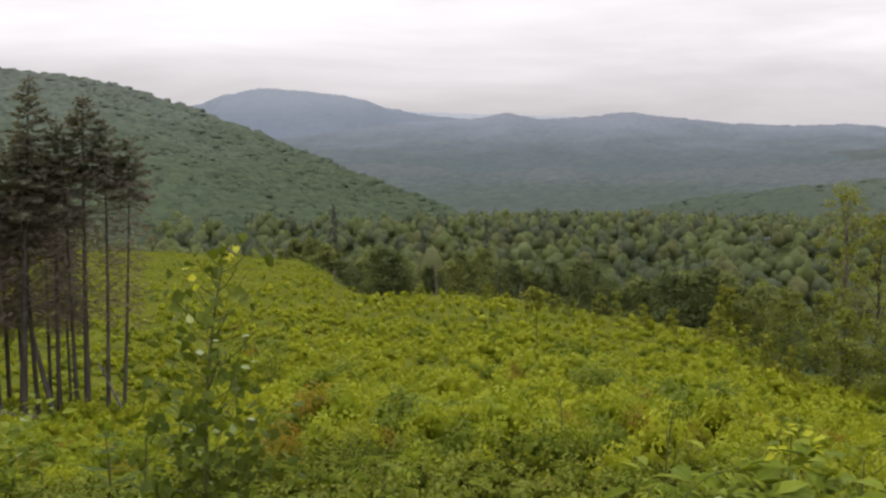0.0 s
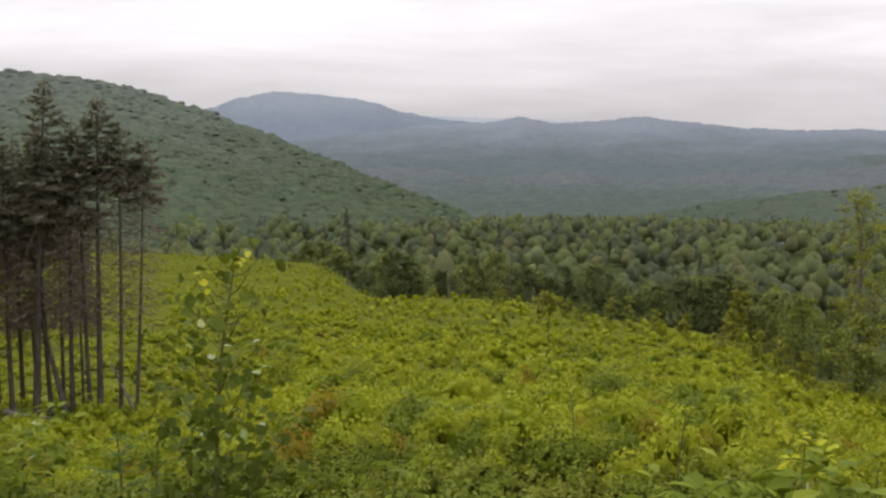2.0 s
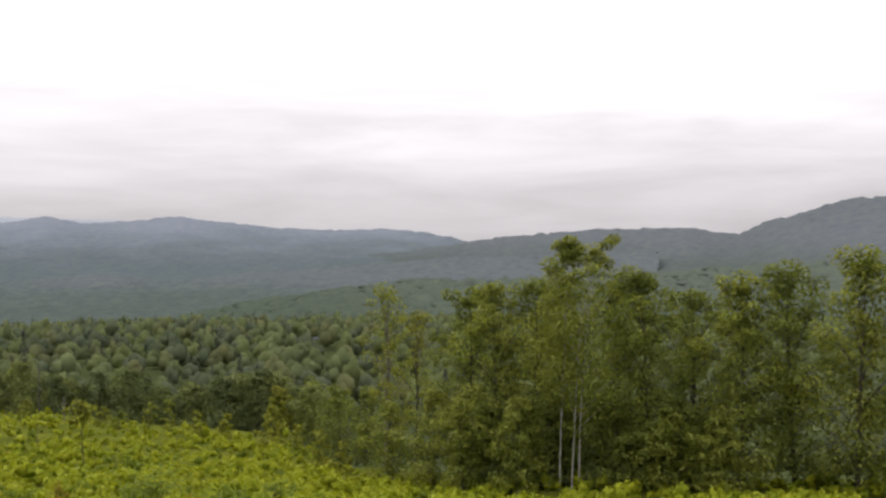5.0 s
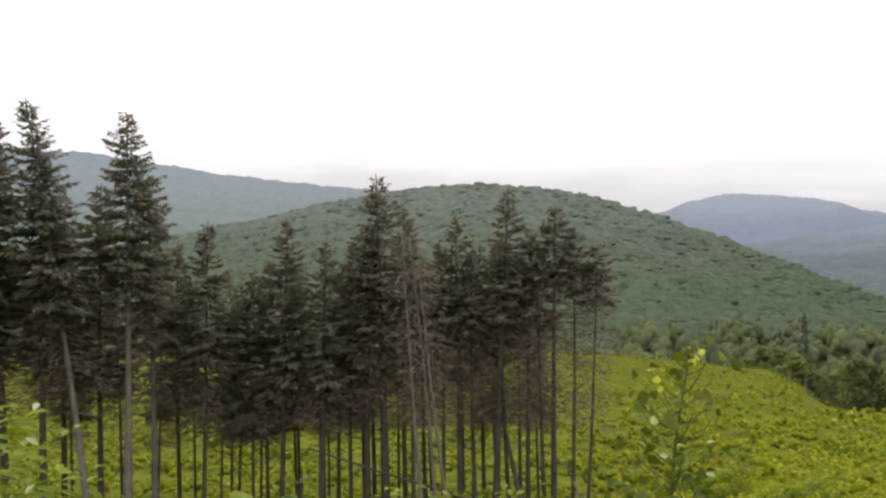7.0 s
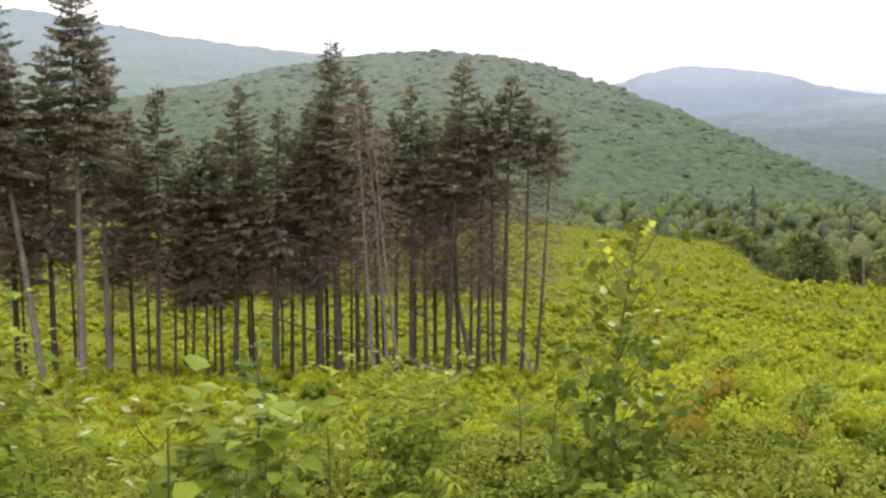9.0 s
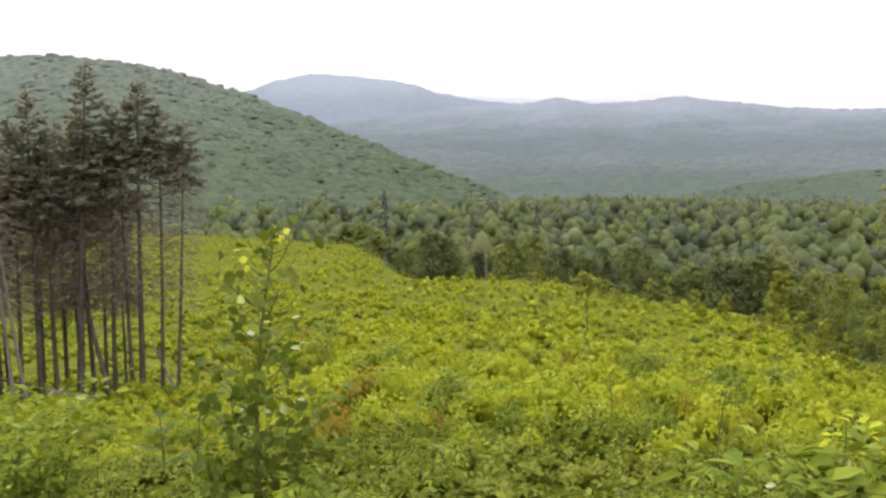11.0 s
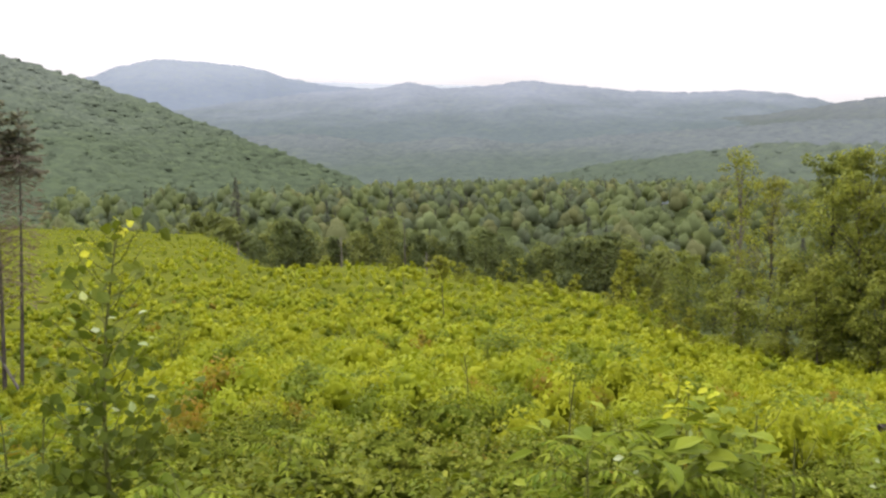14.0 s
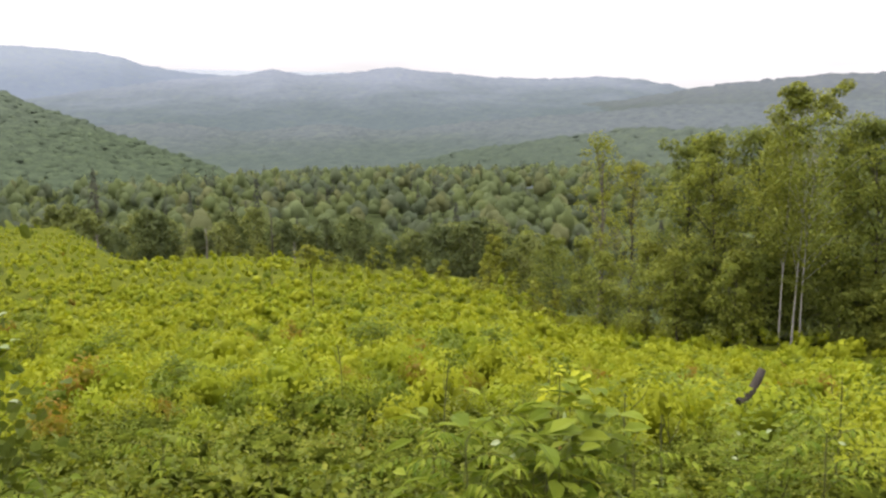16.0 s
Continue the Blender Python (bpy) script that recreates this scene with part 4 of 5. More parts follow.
# ---- brush over the clearing ----
def sprig_geo(h, spread, stems, per, size, width=0.6, fine=False, tiny=False, ruffle=0.14):
    """A thicket of upright shoots: leaves in loose tiers round each shoot, smaller towards its tip."""
    P, W, U, F, N = [], [], [], [], []
    for k in range(stems):
        a, d = k * 2.4 + rnd(-0.5, 0.5), spread * math.sqrt((k + 0.3) / stems)
        hh = h * rnd(0.62, 1.0) * (1 - 0.3 * (d / spread) ** 2)
        foot = np.array([math.cos(a) * d * 0.7, math.sin(a) * d * 0.7, 0])
        tip = np.array([math.cos(a) * d, math.sin(a) * d, hh])
        t = 1 - rnd(0, 0.92, per) ** 1.35
        b = rnd(0, 2 * np.pi, per)
        way = np.stack([np.cos(b), np.sin(b), rnd(-0.55, 0.2, per) + 0.5 * t ** 3], 1)
        reach = (hh * 0.3 * (1.04 - t) + size * 0.25) * rnd(0.3, 1.0, per)
        P.append(foot + (tip - foot) * t[:, None] + way * reach[:, None])
        W.append(way)
        U.append(rng.normal(size=(per, 3)) * 0.6 + [0, 0, 1])
        F.append(1.1 - 0.45 * t)
        N.append(unit(way * [1, 1, 0] * (1.25 - t)[:, None] + np.array([math.cos(a), math.sin(a), 0]) * 0.5 * d / spread + np.array([0, 0, 1]) * (0.25 + 0.8 * t ** 2)[:, None] + rng.normal(size=(per, 3)) * ruffle))
    P, W, U, F, N = (np.concatenate(v) for v in (P, W, U, F, N))
    L = size * rnd(0.7, 1.3, len(P)) * F
    return leaves(P, W, U, L, L * width, fine, 0.2, tiny) + (np.repeat(N, 3 if tiny else 7 if fine else 4, axis=0),)


BRUSH_TINTS = ((-9, 0.05, M_BRUSH, "yellow-green brush"), (0.05, 0.62, M_BRIGHT, "fresh green brush"),
               (0.62, 1.0, M_BRUSH_DARK, "darker green brush"), (1.0, 9, M_BRUSH_RUST, "rust-tinged brush"))


def brush(count, r0, r1, n, size, lobes, sides, where, smin=0.35, smax=1.0, dark=0.0, body=1.0):
    x, y = polar(count, -53, 51, r0, r1)
    r, az = np.hypot(x, y), np.degrees(np.arctan2(x, y))
    keep = r < edge_of(x, y) + 5
    x, y, r, az = x[keep], y[keep], r[keep], az[keep]
    forms = [crown_geo(n, rnd(0.42, 0.6), rnd(0.75, 1.2), size, lobes, sides, 1.5, body, 0.9 if body == 1.0 else 0.6) for k in range(12)]
    tint = 0.55 * bumps(x, y, 3.4) + 0.3 * bumps(x + 30, y, 11.0) + rnd(-0.9, 0.9, len(x)) - dark
    lift = (1 + 0.45 * bumps(x + 9, y, 1.9)) * np.where(az < -13, np.clip(0.5 + r / 100, 0, 0.85), 1.0) * np.clip(1.25 - r / 190, 0.5, 1.0)
    for lo, hi, mat, label in BRUSH_TINTS:
        sel = (tint >= lo) & (tint < hi)
        if not sel.any():
            continue
        rows = rows_for(x[sel], y[sel], land(x[sel], y[sel]) - 0.12, smin, smax, 12)
        rows[:, 4:6] *= lift[sel][:, None]
        setting("brush", scatter(forms, rows), mat, label + where, False, "stuff", "brush")


brush(9800, 84, 182, 18, 0.36, 1, 4, " covering the far clearing", 0.6, 1.25, 0.35, 0.8)
brush(5600, 42, 86, 46, 0.2, 2, 4, " covering the middle of the clearing", 0.45, 1.05, 0.2, 0.7)
brush(2500, 20, 43, 150, 0.115, 4, 4, " on the slope", 0.4, 0.95, -0.1, 0.7)
brush(820, 10.5, 21, 440, 0.07, 5, 5, " on the upper slope", 0.4, 0.85, -0.1, 0.6)


def make_bush(name, label, mat, h, spread, stems, per, length):
    ob = thing(name, label, "shrub", 0, 0, 0, "bushes on the near slope")
    wood = []
    for k in range(5):
        a = k * 1.3 + rnd(-.4, .4)
        wood.append(tube(curve_pts((0, 0, -0.15), (math.cos(a) * spread * 0.6, math.sin(a) * spread * 0.6, h * rnd(0.5, 0.8)), (0, 0, 0.05), 4), np.linspace(0.005, 0.002, 4), 3))
    part("stem_tangle", join(wood), M_STEM, ob)
    leafage = sprig_geo(h, spread, stems, per, length, 0.62, length > 0.0625, False, 0.32)
    part("foliage", leafage, mat, ob)
    # added core, coloured dark to give the bush its inner shade
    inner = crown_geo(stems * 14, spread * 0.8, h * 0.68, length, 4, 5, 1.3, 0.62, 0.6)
    part("shade_core", inner, M_CORE_SHADE_DARK if mat == M_BRUSH_DARK else M_CORE_SHADE, ob, smooth=True)
    return ob


def near_brush():
    kinds = [("leafy_bush", "knee-high bush with yellow-green leaves", M_NEAR, 0.85, 0.5, 7, 60, 0.066), ("leafy_bush", "dense bush of small light green leaves", M_FRESH, 0.75, 0.45, 8, 70, 0.052),
             ("bramble_bush", "low bramble with toothed green leaves", M_NEAR, 0.6, 0.55, 8, 50, 0.07), ("dark_bush", "dark green bush with broad leaves", M_BRUSH_DARK, 0.85, 0.48, 7, 50, 0.085),
             ("bramble_bush", "low bramble with rust-tinged leaves", M_BRUSH_RUST, 0.55, 0.45, 6, 50, 0.06), ("leafy_bush", "upright bush with fresh green leaves", M_FRESH, 1.05, 0.38, 6, 70, 0.075),
             ("leafy_bush", "spreading bush with yellow-green leaves", M_NEAR, 0.7, 0.62, 9, 50, 0.06)]
    weight = [0.22, 0.2, 0.17, 0.13, 0.04, 0.13, 0.11]
    kinds = kinds + [(n, l, m, h, s, stems + 1, per, size * 0.85) for n, l, m, h, s, stems, per, size in kinds]   # smaller-leaved kin
    protos = [make_bush(*k) for k in kinds]
    used = set()
    x, y = polar(360, -58, 56, 2.8, 12.0)
    pick = rng.choice(7, len(x), p=weight) + np.where(np.hypot(x, y) > 6.3, 7, 0)
    for X, Y, k in zip(x, y, pick):
        s = rnd(0.75, 1.4) * (0.6 if math.hypot(X, Y) < 4.5 else 1.0) * (0.8 if X < -0.25 * Y else 1.0)
        room = 1.6 - math.hypot(X, Y) * math.tan(radians(rnd(13.5, 17.0))) - float(land(X, Y))
        s = max(0.3, min(s, room / (kinds[k][3] * 1.1)))
        m = pose(X, Y, float(land(X, Y)), 0, 0, rnd(0, 360)) @ Matrix.Diagonal((s, s, s * rnd(0.8, 1.1), 1))
        if k in used:
            copy_thing(protos[k], m)
        else:
            used.add(k)
            protos[k].matrix_basis = m
    # low growth between the bushes
    x, y = polar(420, -60, 58, 1.9, 12.6)
    g = [dome_geo(70, 0.42, 0.32, 0.055, 0.0, 0.2, True) for k in range(6)]
    setting("ground_cover", scatter(g, rows_for(x, y, land(x, y) - 0.05, 0.7, 1.2, 6)), M_NEAR, "low green leaves between the bushes", False, "stuff", "ground cover")


near_brush()

def place(az, dist):
    a = radians(az)
    x, y = dist * math.sin(a), dist * math.cos(a)
    return x, y, float(land(x, y))


def on_ray(az, el, dist):
    a = radians(az)
    return np.array([dist * math.sin(a), dist * math.cos(a), 1.6 + dist * math.tan(radians(el))])


# ---- lone young trees and bare poles in the clearing ----
def slender(az, dist, top_el, label, spread=0.6, mat=None, crown_from=0.55, leaf=0.28, clumps=8, per=26):
    x, y, z = place(az, dist)
    h = 1.6 + math.tan(radians(top_el)) * dist - z
    return broadleaf(label, az, dist, h, spread, crown_from, mat or M_CROWN_GOLD, M_BARK, 0, clumps, per, leaf, "lone trees in the clearing", 1, "young_tree", 0.009)


slender(5.35, 60, -8.05, "thin young tree with a tuft of yellow leaves on top", 0.75, None, 0.72)
for az, d, el in ((8.4, 98, -8.5), (9.6, 96, -8.4), (11.0, 92, -9.0), (12.4, 90, -9.2), (14.4, 84, -9.3), (15.2, 82, -8.9), (16.4, 80, -9.9), (7.0, 100, -8.9), (17.6, 74, -10.3), (18.6, 68, -11.0), (2.4, 110, -8.0), (-1.2, 112, -8.1), (6.2, 104, -8.6)):
    slender(az, d, el, "slim yellow-green young tree at the rim of the clearing", 0.7, M_CROWN if d > 95 else M_CROWN_GOLD, 0.15, 0.3, 10, 22)


def pole(label, az, dist, top_el, r, mat, top_az=None, stubs=5, name="dead_snag"):
    x, y, z = place(az, dist)
    top = on_ray(top_az if top_az is not None else az, top_el, dist) - np.array([x, y, z])
    ob = thing(name, label, "dead tree", x, y, z, "bare poles in the clearing")
    pts = curve_pts((0, 0, -0.2), top, [0.05, 0, 0], 6)
    part("trunk", tube(pts, np.linspace(r, r * 0.45, 6), 6), mat, ob, smooth=True)
    for k in range(stubs):
        f = rnd(0.35, 0.95)
        root = pts[0] + (pts[-1] - pts[0]) * f
        a = rnd(0, 6.28)
        part("branch_stub", tube([root, root + [math.cos(a) * 0.3, math.sin(a) * 0.3, 0.12], root + [math.cos(a) * 0.5, math.sin(a) * 0.5, 0.3]], [r * 0.3, r * 0.2, r * 0.08], 4), mat, ob)
    return ob


pole("pale bare pole standing in the clearing", -6.0, 134, -7.05, 0.10, M_BARK_PALE)
pole("thin brown dead trunk at the rim of the clearing", 3.1, 112, -6.3, 0.09, M_BARK)
pole("thin pale dead trunk at the rim of the clearing", -0.4, 114, -7.0, 0.08, M_BARK_PALE)
pole("short pale stub at the rim of the clearing", 4.3, 110, -7.9, 0.08, M_BARK_PALE)
pole("thin bare stem in the clearing", 3.0, 80, -8.9, 0.03, M_BARK)

# ---- fallen and leaning trunks at the spruces' feet ----
def fallen(label, a, b, r0, r1, mat, name="fallen_log", stubs=7):
    ob = thing(name, label, "log", *a)
    span = np.asarray(b) - np.asarray(a)
    part("trunk", tube(curve_pts((0, 0, 0), span, [0, 0, -0.06], 7), np.linspace(r0, r1, 7), 8), mat, ob, smooth=True)
    for k in range(stubs):
        root = span * rnd(0.2, 0.95)
        v = rng.normal(size=3)
        v[2] = abs(v[2])
        part("branch_stub", tube([root, root + unit(v) * 0.25, root + unit(v) * 0.45], [0.02, 0.014, 0.005], 4), mat, ob)
    return ob


x, y, z = place(-24.0, 41)
x2, y2, z2 = place(-21.4, 41)
fallen("grey fallen log among the brush", (x, y, z + 0.7), (x2, y2, z2 + 0.25), 0.13, 0.08, M_LOG)
fallen("dead spruce pole fallen aslant against the stand", tuple(on_ray(-24.6, -13.3, 40.5)), tuple(on_ray(-32.6, -10.7, 41)), 0.055, 0.03, M_BARK)
x, y, z = place(-20.8, 42)
fallen("dead trunk leaning into the spruces", (x, y, z - 0.1), tuple(on_ray(-22.2, -8.0, 43)), 0.12, 0.06, M_BARK)
x, y, z = place(-17.2, 41.5)
fallen("thin dead trunk propped at the stand's end", (x, y, z - 0.1), tuple(on_ray(-18.6, -11.6, 42.5)), 0.07, 0.03, M_LOG)


# ---- plants close to the lookout ----
def sapling():
    x, y, z = place(-12.6, 5.6)
    ob = thing("aspen_sapling", "slender aspen sapling with fluttering leaves and yellow tip", "sapling", x, y, z)
    top = on_ray(-11.9, -5.95, 5.6) - np.array([x, y, z])
    stem = curve_pts((0, 0, -0.1), top, [-0.09, 0.0, 0], 9)
    part("stem", tube(stem, np.linspace(0.02, 0.004, 9), 6), M_STEM, ob, smooth=True)
    P, W, U = [], [], []
    for k in range(46):
        f = 0.16 + 0.83 * (k / 45) ** 0.9
        root = np.array([np.interp(f, np.linspace(0, 1, 9), stem[:, i]) for i in range(3)])
        a = k * 2.4 + rnd(-.4, .4)
        ln = (0.5 * (1 - f) ** 0.55 + 0.09) * rnd(0.7, 1.2)
        tip = root + np.array([math.cos(a) * ln * 0.8, math.sin(a) * ln * 0.8, ln * 0.65])
        twig = curve_pts(root, tip, [0, 0, -0.03], 4)
        part("twig", tube(twig, np.linspace(0.005, 0.002, 4), 3), M_STEM, ob)
        n = int(rnd(10, 18) * max(0.16, 2.9 - 4.2 * f)) + 1
        t = rnd(0.25, 1.1, n)
        q = root + (tip - root) * t[:, None] + rng.normal(size=(n, 3)) * 0.045
        b = rnd(0, 6.28, n)
        P.append(q)
        W.append(np.stack([np.cos(b), np.sin(b), rnd(-1.1, 0.0, n)], 1))
        U.append(rng.normal(size=(n, 3)) + np.array([0, 0, 0.5]))
    P, W, U = np.concatenate(P), np.concatenate(W), np.concatenate(U)
    L = 0.076 * rnd(0.7, 1.25, len(P))
    part("foliage", leaves(P, W, U, L, L * 0.85, True), M_SAPLEAF, ob)
    n = 8
    q = top + np.stack([rnd(-0.03, 0.06, n), rnd(-0.04, 0.04, n), rnd(-0.05, 0.03, n)], 1)
    side = top + np.array([-0.19, 0, -0.13]) + np.stack([rnd(-0.05, 0.05, 5), rnd(-0.04, 0.04, 5), rnd(-0.05, 0.04, 5)], 1)
    q = np.concatenate([q, side])
    part("tip_leaves", leaves(q, rng.normal(size=(len(q), 3)), rng.normal(size=(len(q), 3)) + [0, -0.8, 0.8], 0.05, 0.042, True), M_YELLOW, ob, "bright yellow young leaves")
    q = np.stack([rnd(-0.25, 0.25, 16), rnd(-0.2, 0.2, 16), rnd(0.5, 1.5, 16)], 1)
    part("turned_leaves", leaves(q, rng.normal(size=(16, 3)) * [1, 1, 0.3], rng.normal(size=(16, 3)) * 0.4 + [0, 0, 1], 0.06, 0.045, True), M_PALE, ob, "pale leaf undersides turned by the wind")


def tall_bush(label, az, dist, top_el, spread, stems, per, length, mat, width=0.5, pale=0, name="tall_bush", yellow=0):
    x, y, z = place(az, dist)
    h = 1.6 + math.tan(radians(top_el)) * dist - z
    ob = thing(name, label, "shrub", x, y, z)
    wood, lv = bush_geo(h, spread, stems, int(per * 1.8), length * 0.85, True, width)
    part("stem_tangle", wood, M_STEM, ob)
    part("foliage", lv, mat, ob)
    for n, m, nm, lab in ((pale, M_PALE, "turned_leaves", "pale leaf undersides turned by the wind"), (yellow, M_YELLOW, "tip_leaves", "yellow leaves at the tips")):
        if n:
            a, r = rnd(0, 6.28, n), spread * rnd(0.2, 1.0, n)
            q = np.stack([np.cos(a) * r, np.sin(a) * r, h * rnd(0.55, 0.95, n)], 1)
            if m is M_YELLOW:
                k = np.arange(n) % 3
                q = np.stack([(k - 1) * 0.12, k * 0.05, h * (0.95 - 0.06 * (k - 1) ** 2)], 1) + rng.normal(size=(n, 3)) * 0.03
            part(nm, leaves(q, rng.normal(size=(n, 3)) * [1, 1, 0.4], rng.normal(size=(n, 3)) * 0.5 + [0, -0.4, 1], min(length, 0.1) * 0.7, min(length, 0.1) * 0.34, True), m, ob, lab)
    return ob


def fir_seedling(az, dist, top_el, base_up=0.0, r=0.42):
    x, y, z = place(az, dist)
    h = 1.6 + math.tan(radians(top_el)) * dist - z
    ob = thing("fir_seedling", "young fir with level whorls of green branches", "sapling", x, y, z, "young firs on the near slope")
    part("stem", tube(curve_pts((0, 0, -0.1), (rnd(-.03, .03), 0, h), (0.02, 0, 0), 6), np.linspace(0.022, 0.004, 6), 6), M_STEM, ob)
    P, W, L = [], [], []
    zz = 0.15 * h
    while zz < h * 0.98:
        f = zz / h
        for k in range(6):
            a = rnd(0, 6.28)
            ln = r * (1 - f) ** 0.8 * rnd(0.7, 1.15) + 0.05
            out = np.array([math.cos(a), math.sin(a), 0.28])
            part("branch", tube([np.array([0, 0, zz]), np.array([0, 0, zz]) + out * ln * 0.6, np.array([0, 0, zz]) + out * ln], [0.006, 0.004, 0.002], 3), M_STEM, ob)
            n = int(34 * ln / r) + 8
            t = rnd(0.05, 1.0, n)
            sgn = np.where(rng.random(n) < 0.5, 1, -1)[:, None]
            P.append(np.array([0, 0, zz]) + out * ln * t[:, None])
            W.append(out * 0.7 + np.array([-out[1], out[0], 0]) * sgn + np.array([0, 0, 1]) * rnd(-0.1, 0.4, n)[:, None])
            L.append(rnd(0.03, 0.055, n))
        zz += rnd(0.10, 0.15)
    P, W, L = np.concatenate(P), np.concatenate(W), np.concatenate(L)
    part("needles", leaves(P, W, rng.normal(size=(len(P), 3)) * 0.3 + [0, 0, 1], L, 0.010), M_SEEDLING, ob)


def pinnate_plant(label, az, dist, top_el, fronds, leaflets, length, mat):
    """A young tree with feathered leaves: drooping leaflets in pairs along each leaf stalk."""
    x, y, z = place(az, dist)
    h = 1.6 + math.tan(radians(top_el)) * dist - z
    ob = thing("ash_seedling", label, "sapling", x, y, z, "feather-leaved seedlings")
    part("stem", tube(curve_pts((0, 0, -0.1), (0.03, 0, h * 0.85), (0.02, 0.01, 0), 5), np.linspace(0.009, 0.004, 5), 5), M_STEM, ob)
    for k in range(fronds):
        a = k * 2.4 + rnd(-.3, .3)
        f = 0.45 + 0.4 * k / max(fronds - 1, 1)
        ln = rnd(0.26, 0.4) * (1.15 - 0.35 * f)
        out = np.array([math.cos(a), math.sin(a), 0])
        root = np.array([0.03 * f, 0, h * f])
        stalk = curve_pts(root, root + out * ln + np.array([0, 0, ln * rnd(0.1, 0.45)]), (0, 0, 0.22 * ln), 7)
        ob_leaf = part("leaf_stalk", tube(stalk, np.linspace(0.003, 0.0015, 7), 3), M_STEM, ob)
        t = np.linspace(0.3, 1.0, leaflets)
        q = np.stack([np.interp(t, np.linspace(0, 1, 7), stalk[:, i]) for i in range(3)], 1)
        side = np.array([-out[1], out[0], 0])
        P, W = [], []
        for sgn in (-1, 1):
            P.append(q)
            W.append(out * 0.55 + side * sgn + np.array([0, 0, -0.38]) + rng.normal(size=(leaflets, 3)) * 0.12)
        P.append(q[-1:])
        W.append(out[None] + np.array([0, 0, -0.4]))
        P, W = np.concatenate(P), np.concatenate(W)
        L = length * rnd(0.8, 1.15, len(P))
        part("leaf_blade", leaves(P, W, rng.normal(size=(len(P), 3)) * 0.2 + [0, 0, 1], L, L * 0.3, True, 0.3), mat, ob_leaf)["kind"] = "stuff"


sapling()
for az, d, el, n in ((13.2, 5.0, -17.6, 9), (11.4, 5.6, -18.4, 7), (17.8, 5.2, -18.6, 8), (-9.6, 4.9, -19.6, 8), (-24.2, 4.9, -18.6, 6), (22.8, 5.4, -18.8, 6), (33.0, 6.2, -16.4, 7), (-3.6, 6.8, -17.4, 7), (-29.5, 5.6, -15.8, 6)):
    pinnate_plant("feather-leaved green seedling in the near brush", az, d, el, n, 6, 0.085, M_FRESH)
tall_bush("tall willow bush with long light green leaves", -48.6, 4.2, -6.2, 0.5, 26, 60, 0.085, M_FRESH, 0.42, 24)
tall_bush("willow bush with narrow pale-backed leaves", -43.8, 4.6, -14.0, 0.55, 16, 26, 0.085, M_FRESH, 0.34, 26)
tall_bush("broad-leaved bush with lime and rusty leaves", -33.4, 4.8, -13.2, 0.4, 14, 10, 0.15, M_FRESH, 0.85, 5)
tall_bush("upright cherry bush with dark shaded stems", -24.8, 5.8, -13.3, 0.42, 18, 44, 0.085, M_FRESH, 0.5, 5)
tall_bush("leafy dark bush with broad drooping leaves", 17.4, 5.4, -16.6, 0.4, 12, 8, 0.2, M_FRESH, 0.55, 4, "tall_bush")
tall_bush("bush with bright yellow leaves at its tips", 19.4, 5.6, -15.0, 0.26, 9, 9, 0.16, M_FRESH, 0.6, 0, "tall_bush", 12)
tall_bush("light green bush with long drooping leaflets", 13.2, 5.2, -17.8, 0.34, 10, 12, 0.17, M_FRESH, 0.36, 0)
tall_bush("leafy bush on the near slope", 30.0, 6.6, -15.5, 0.55, 14, 26, 0.08, M_FRESH, 0.55, 6)
tall_bush("leafy bush on the near slope", 36.0, 7.4, -14.5, 0.6, 14, 26, 0.08, M_BRUSH, 0.55, 4)
tall_bush("broad-leaved bush at the sapling's foot", -11.0, 5.0, -19.5, 0.4, 12, 18, 0.11, M_BRUSH_DARK, 0.7, 3)
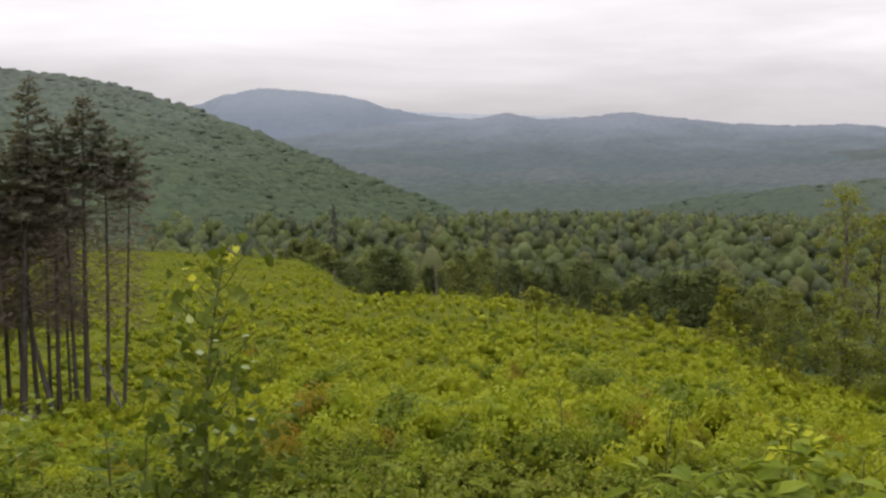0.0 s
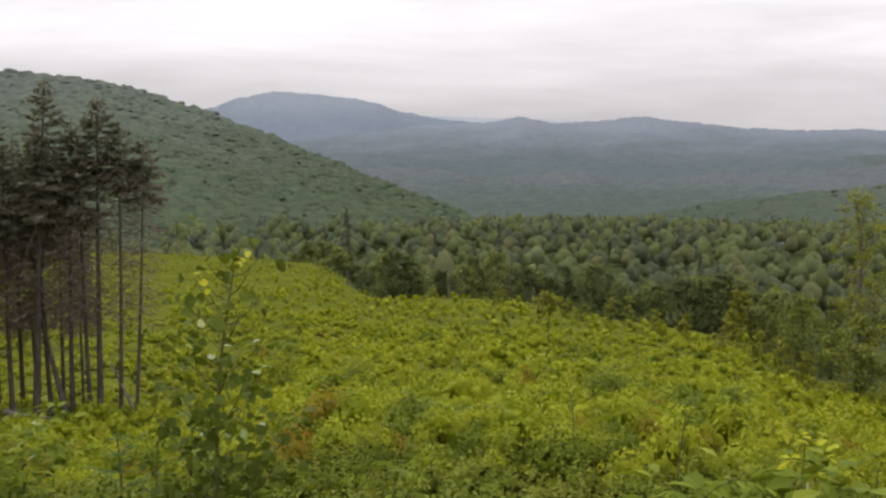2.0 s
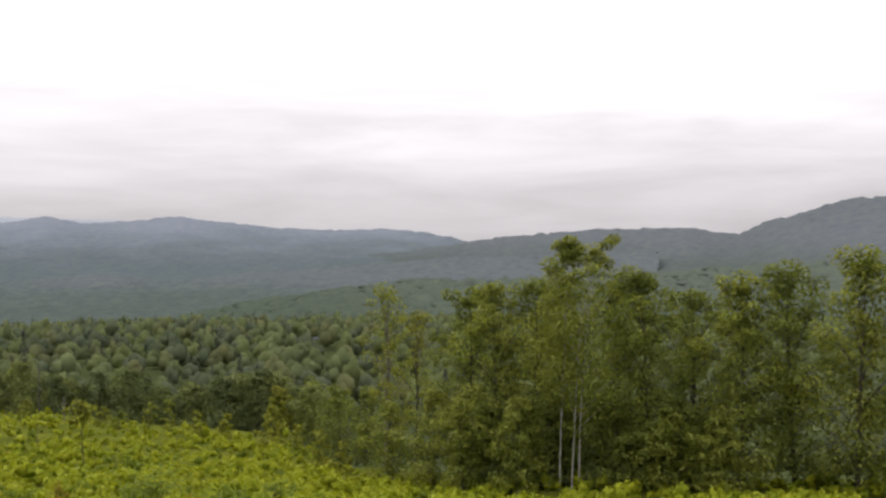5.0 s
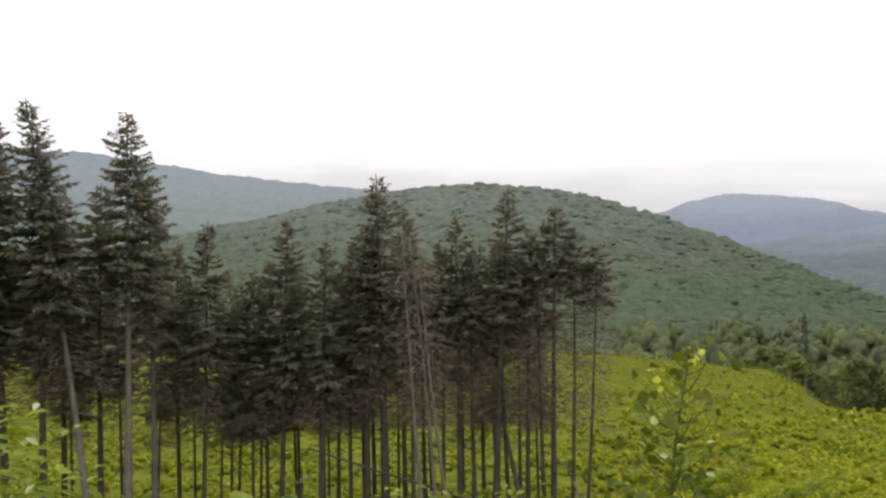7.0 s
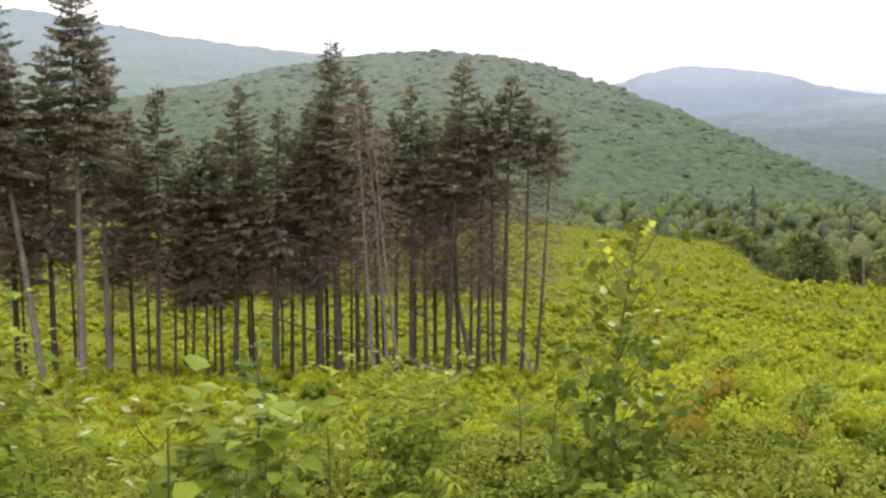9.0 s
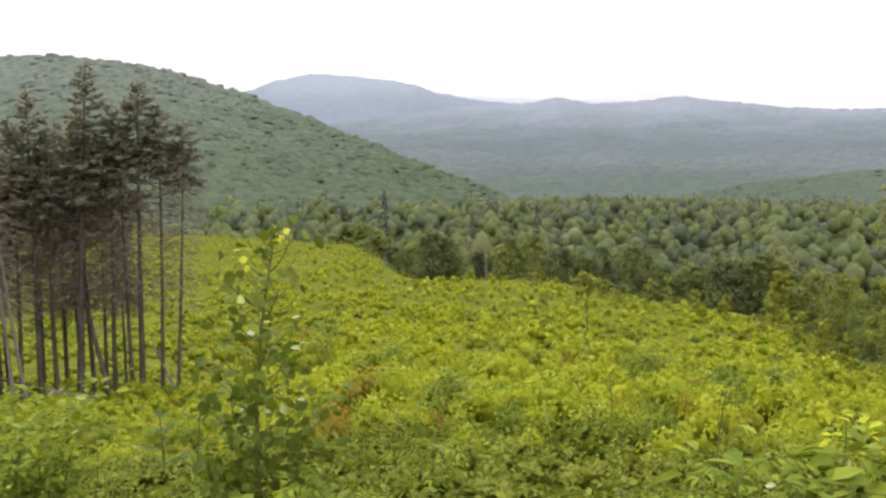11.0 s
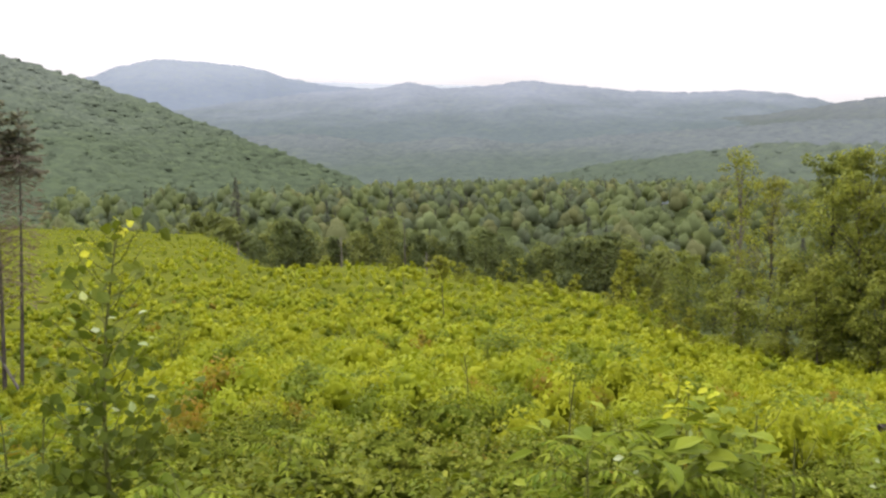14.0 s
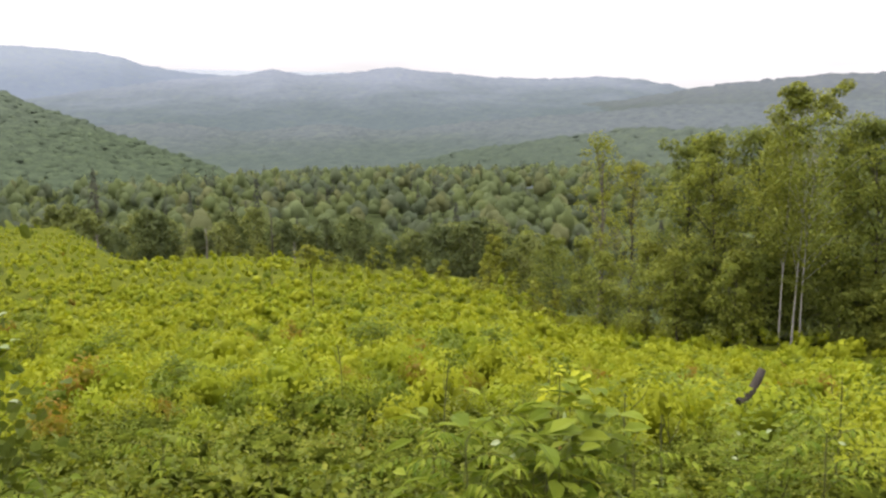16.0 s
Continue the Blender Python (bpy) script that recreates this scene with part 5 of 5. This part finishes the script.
for az, d, el, s in ((9.0, 27.5, -11.4, 0.75), (8.0, 28.5, -11.9, 0.6), (2.1, 17.5, -14.2, 0.55), (-2.6, 18, -13.8, 0.6), (-0.6, 17, -14.2, 0.5), (15.2, 27, -12.3, 0.7), (12.4, 26, -12.9, 0.7), (26.5, 17, -14.4, 0.9), (23.5, 18, -14.6, 0.8), (-9.5, 40, -9.9, 1.0), (-5.5, 34, -11.6, 0.8)):
    tall_bush("dark green bush standing out of the brush", az, d, el, s, 12, 30, 0.14, M_BRUSH_DARK, 0.6, 0, "dark_bush")
fir_seedling(-18.3, 9.0, -15.2)
fir_seedling(-33.2, 7.0, -11.9, r=0.3)
fir_seedling(-14.6, 13.0, -13.6, r=0.5)


def stick(label, az, dist, top_el, r=0.012):
    x, y, z = place(az, dist)
    h = 1.6 + math.tan(radians(top_el)) * dist - z
    ob = thing("bare_stem", label, "stem", x, y, z, "bare stems in the brush")
    part("stem", tube(curve_pts((0, 0, -0.1), (rnd(-.12, .12), rnd(-.1, .1), h), (rnd(-.05, .05), 0, 0), 6), np.linspace(r, r * 0.4, 6), 5), M_STEM, ob)
    for k in range(3):
        f, a = rnd(0.5, 0.95), rnd(0, 6.28)
        part("twig", tube([[0, 0, h * f], [math.cos(a) * 0.08, math.sin(a) * 0.08, h * f + 0.09], [math.cos(a) * 0.13, math.sin(a) * 0.13, h * f + 0.2]], [r * 0.5, r * 0.35, r * 0.15], 3), M_STEM, ob)


for az, d, el in ((12.4, 9.5, -14.6), (23.0, 7.5, -16.4), (25.0, 7.0, -17.2), (33.5, 8.0, -14.6), (-16.4, 8.5, -15.0), (-22.5, 7.5, -17.0), (-38.5, 4.6, -16.8), (6.5, 12, -13.5), (18.3, 9, -15.4)):
    stick("thin bare brown stem poking out of the brush", az, d, el)
fallen("short grey stub of a log leaning in the brush", tuple(on_ray(28.7, -16.4, 10.4)), tuple(on_ray(29.9, -14.6, 10.6)), 0.045, 0.042, M_BARK, "log_stub", 0)
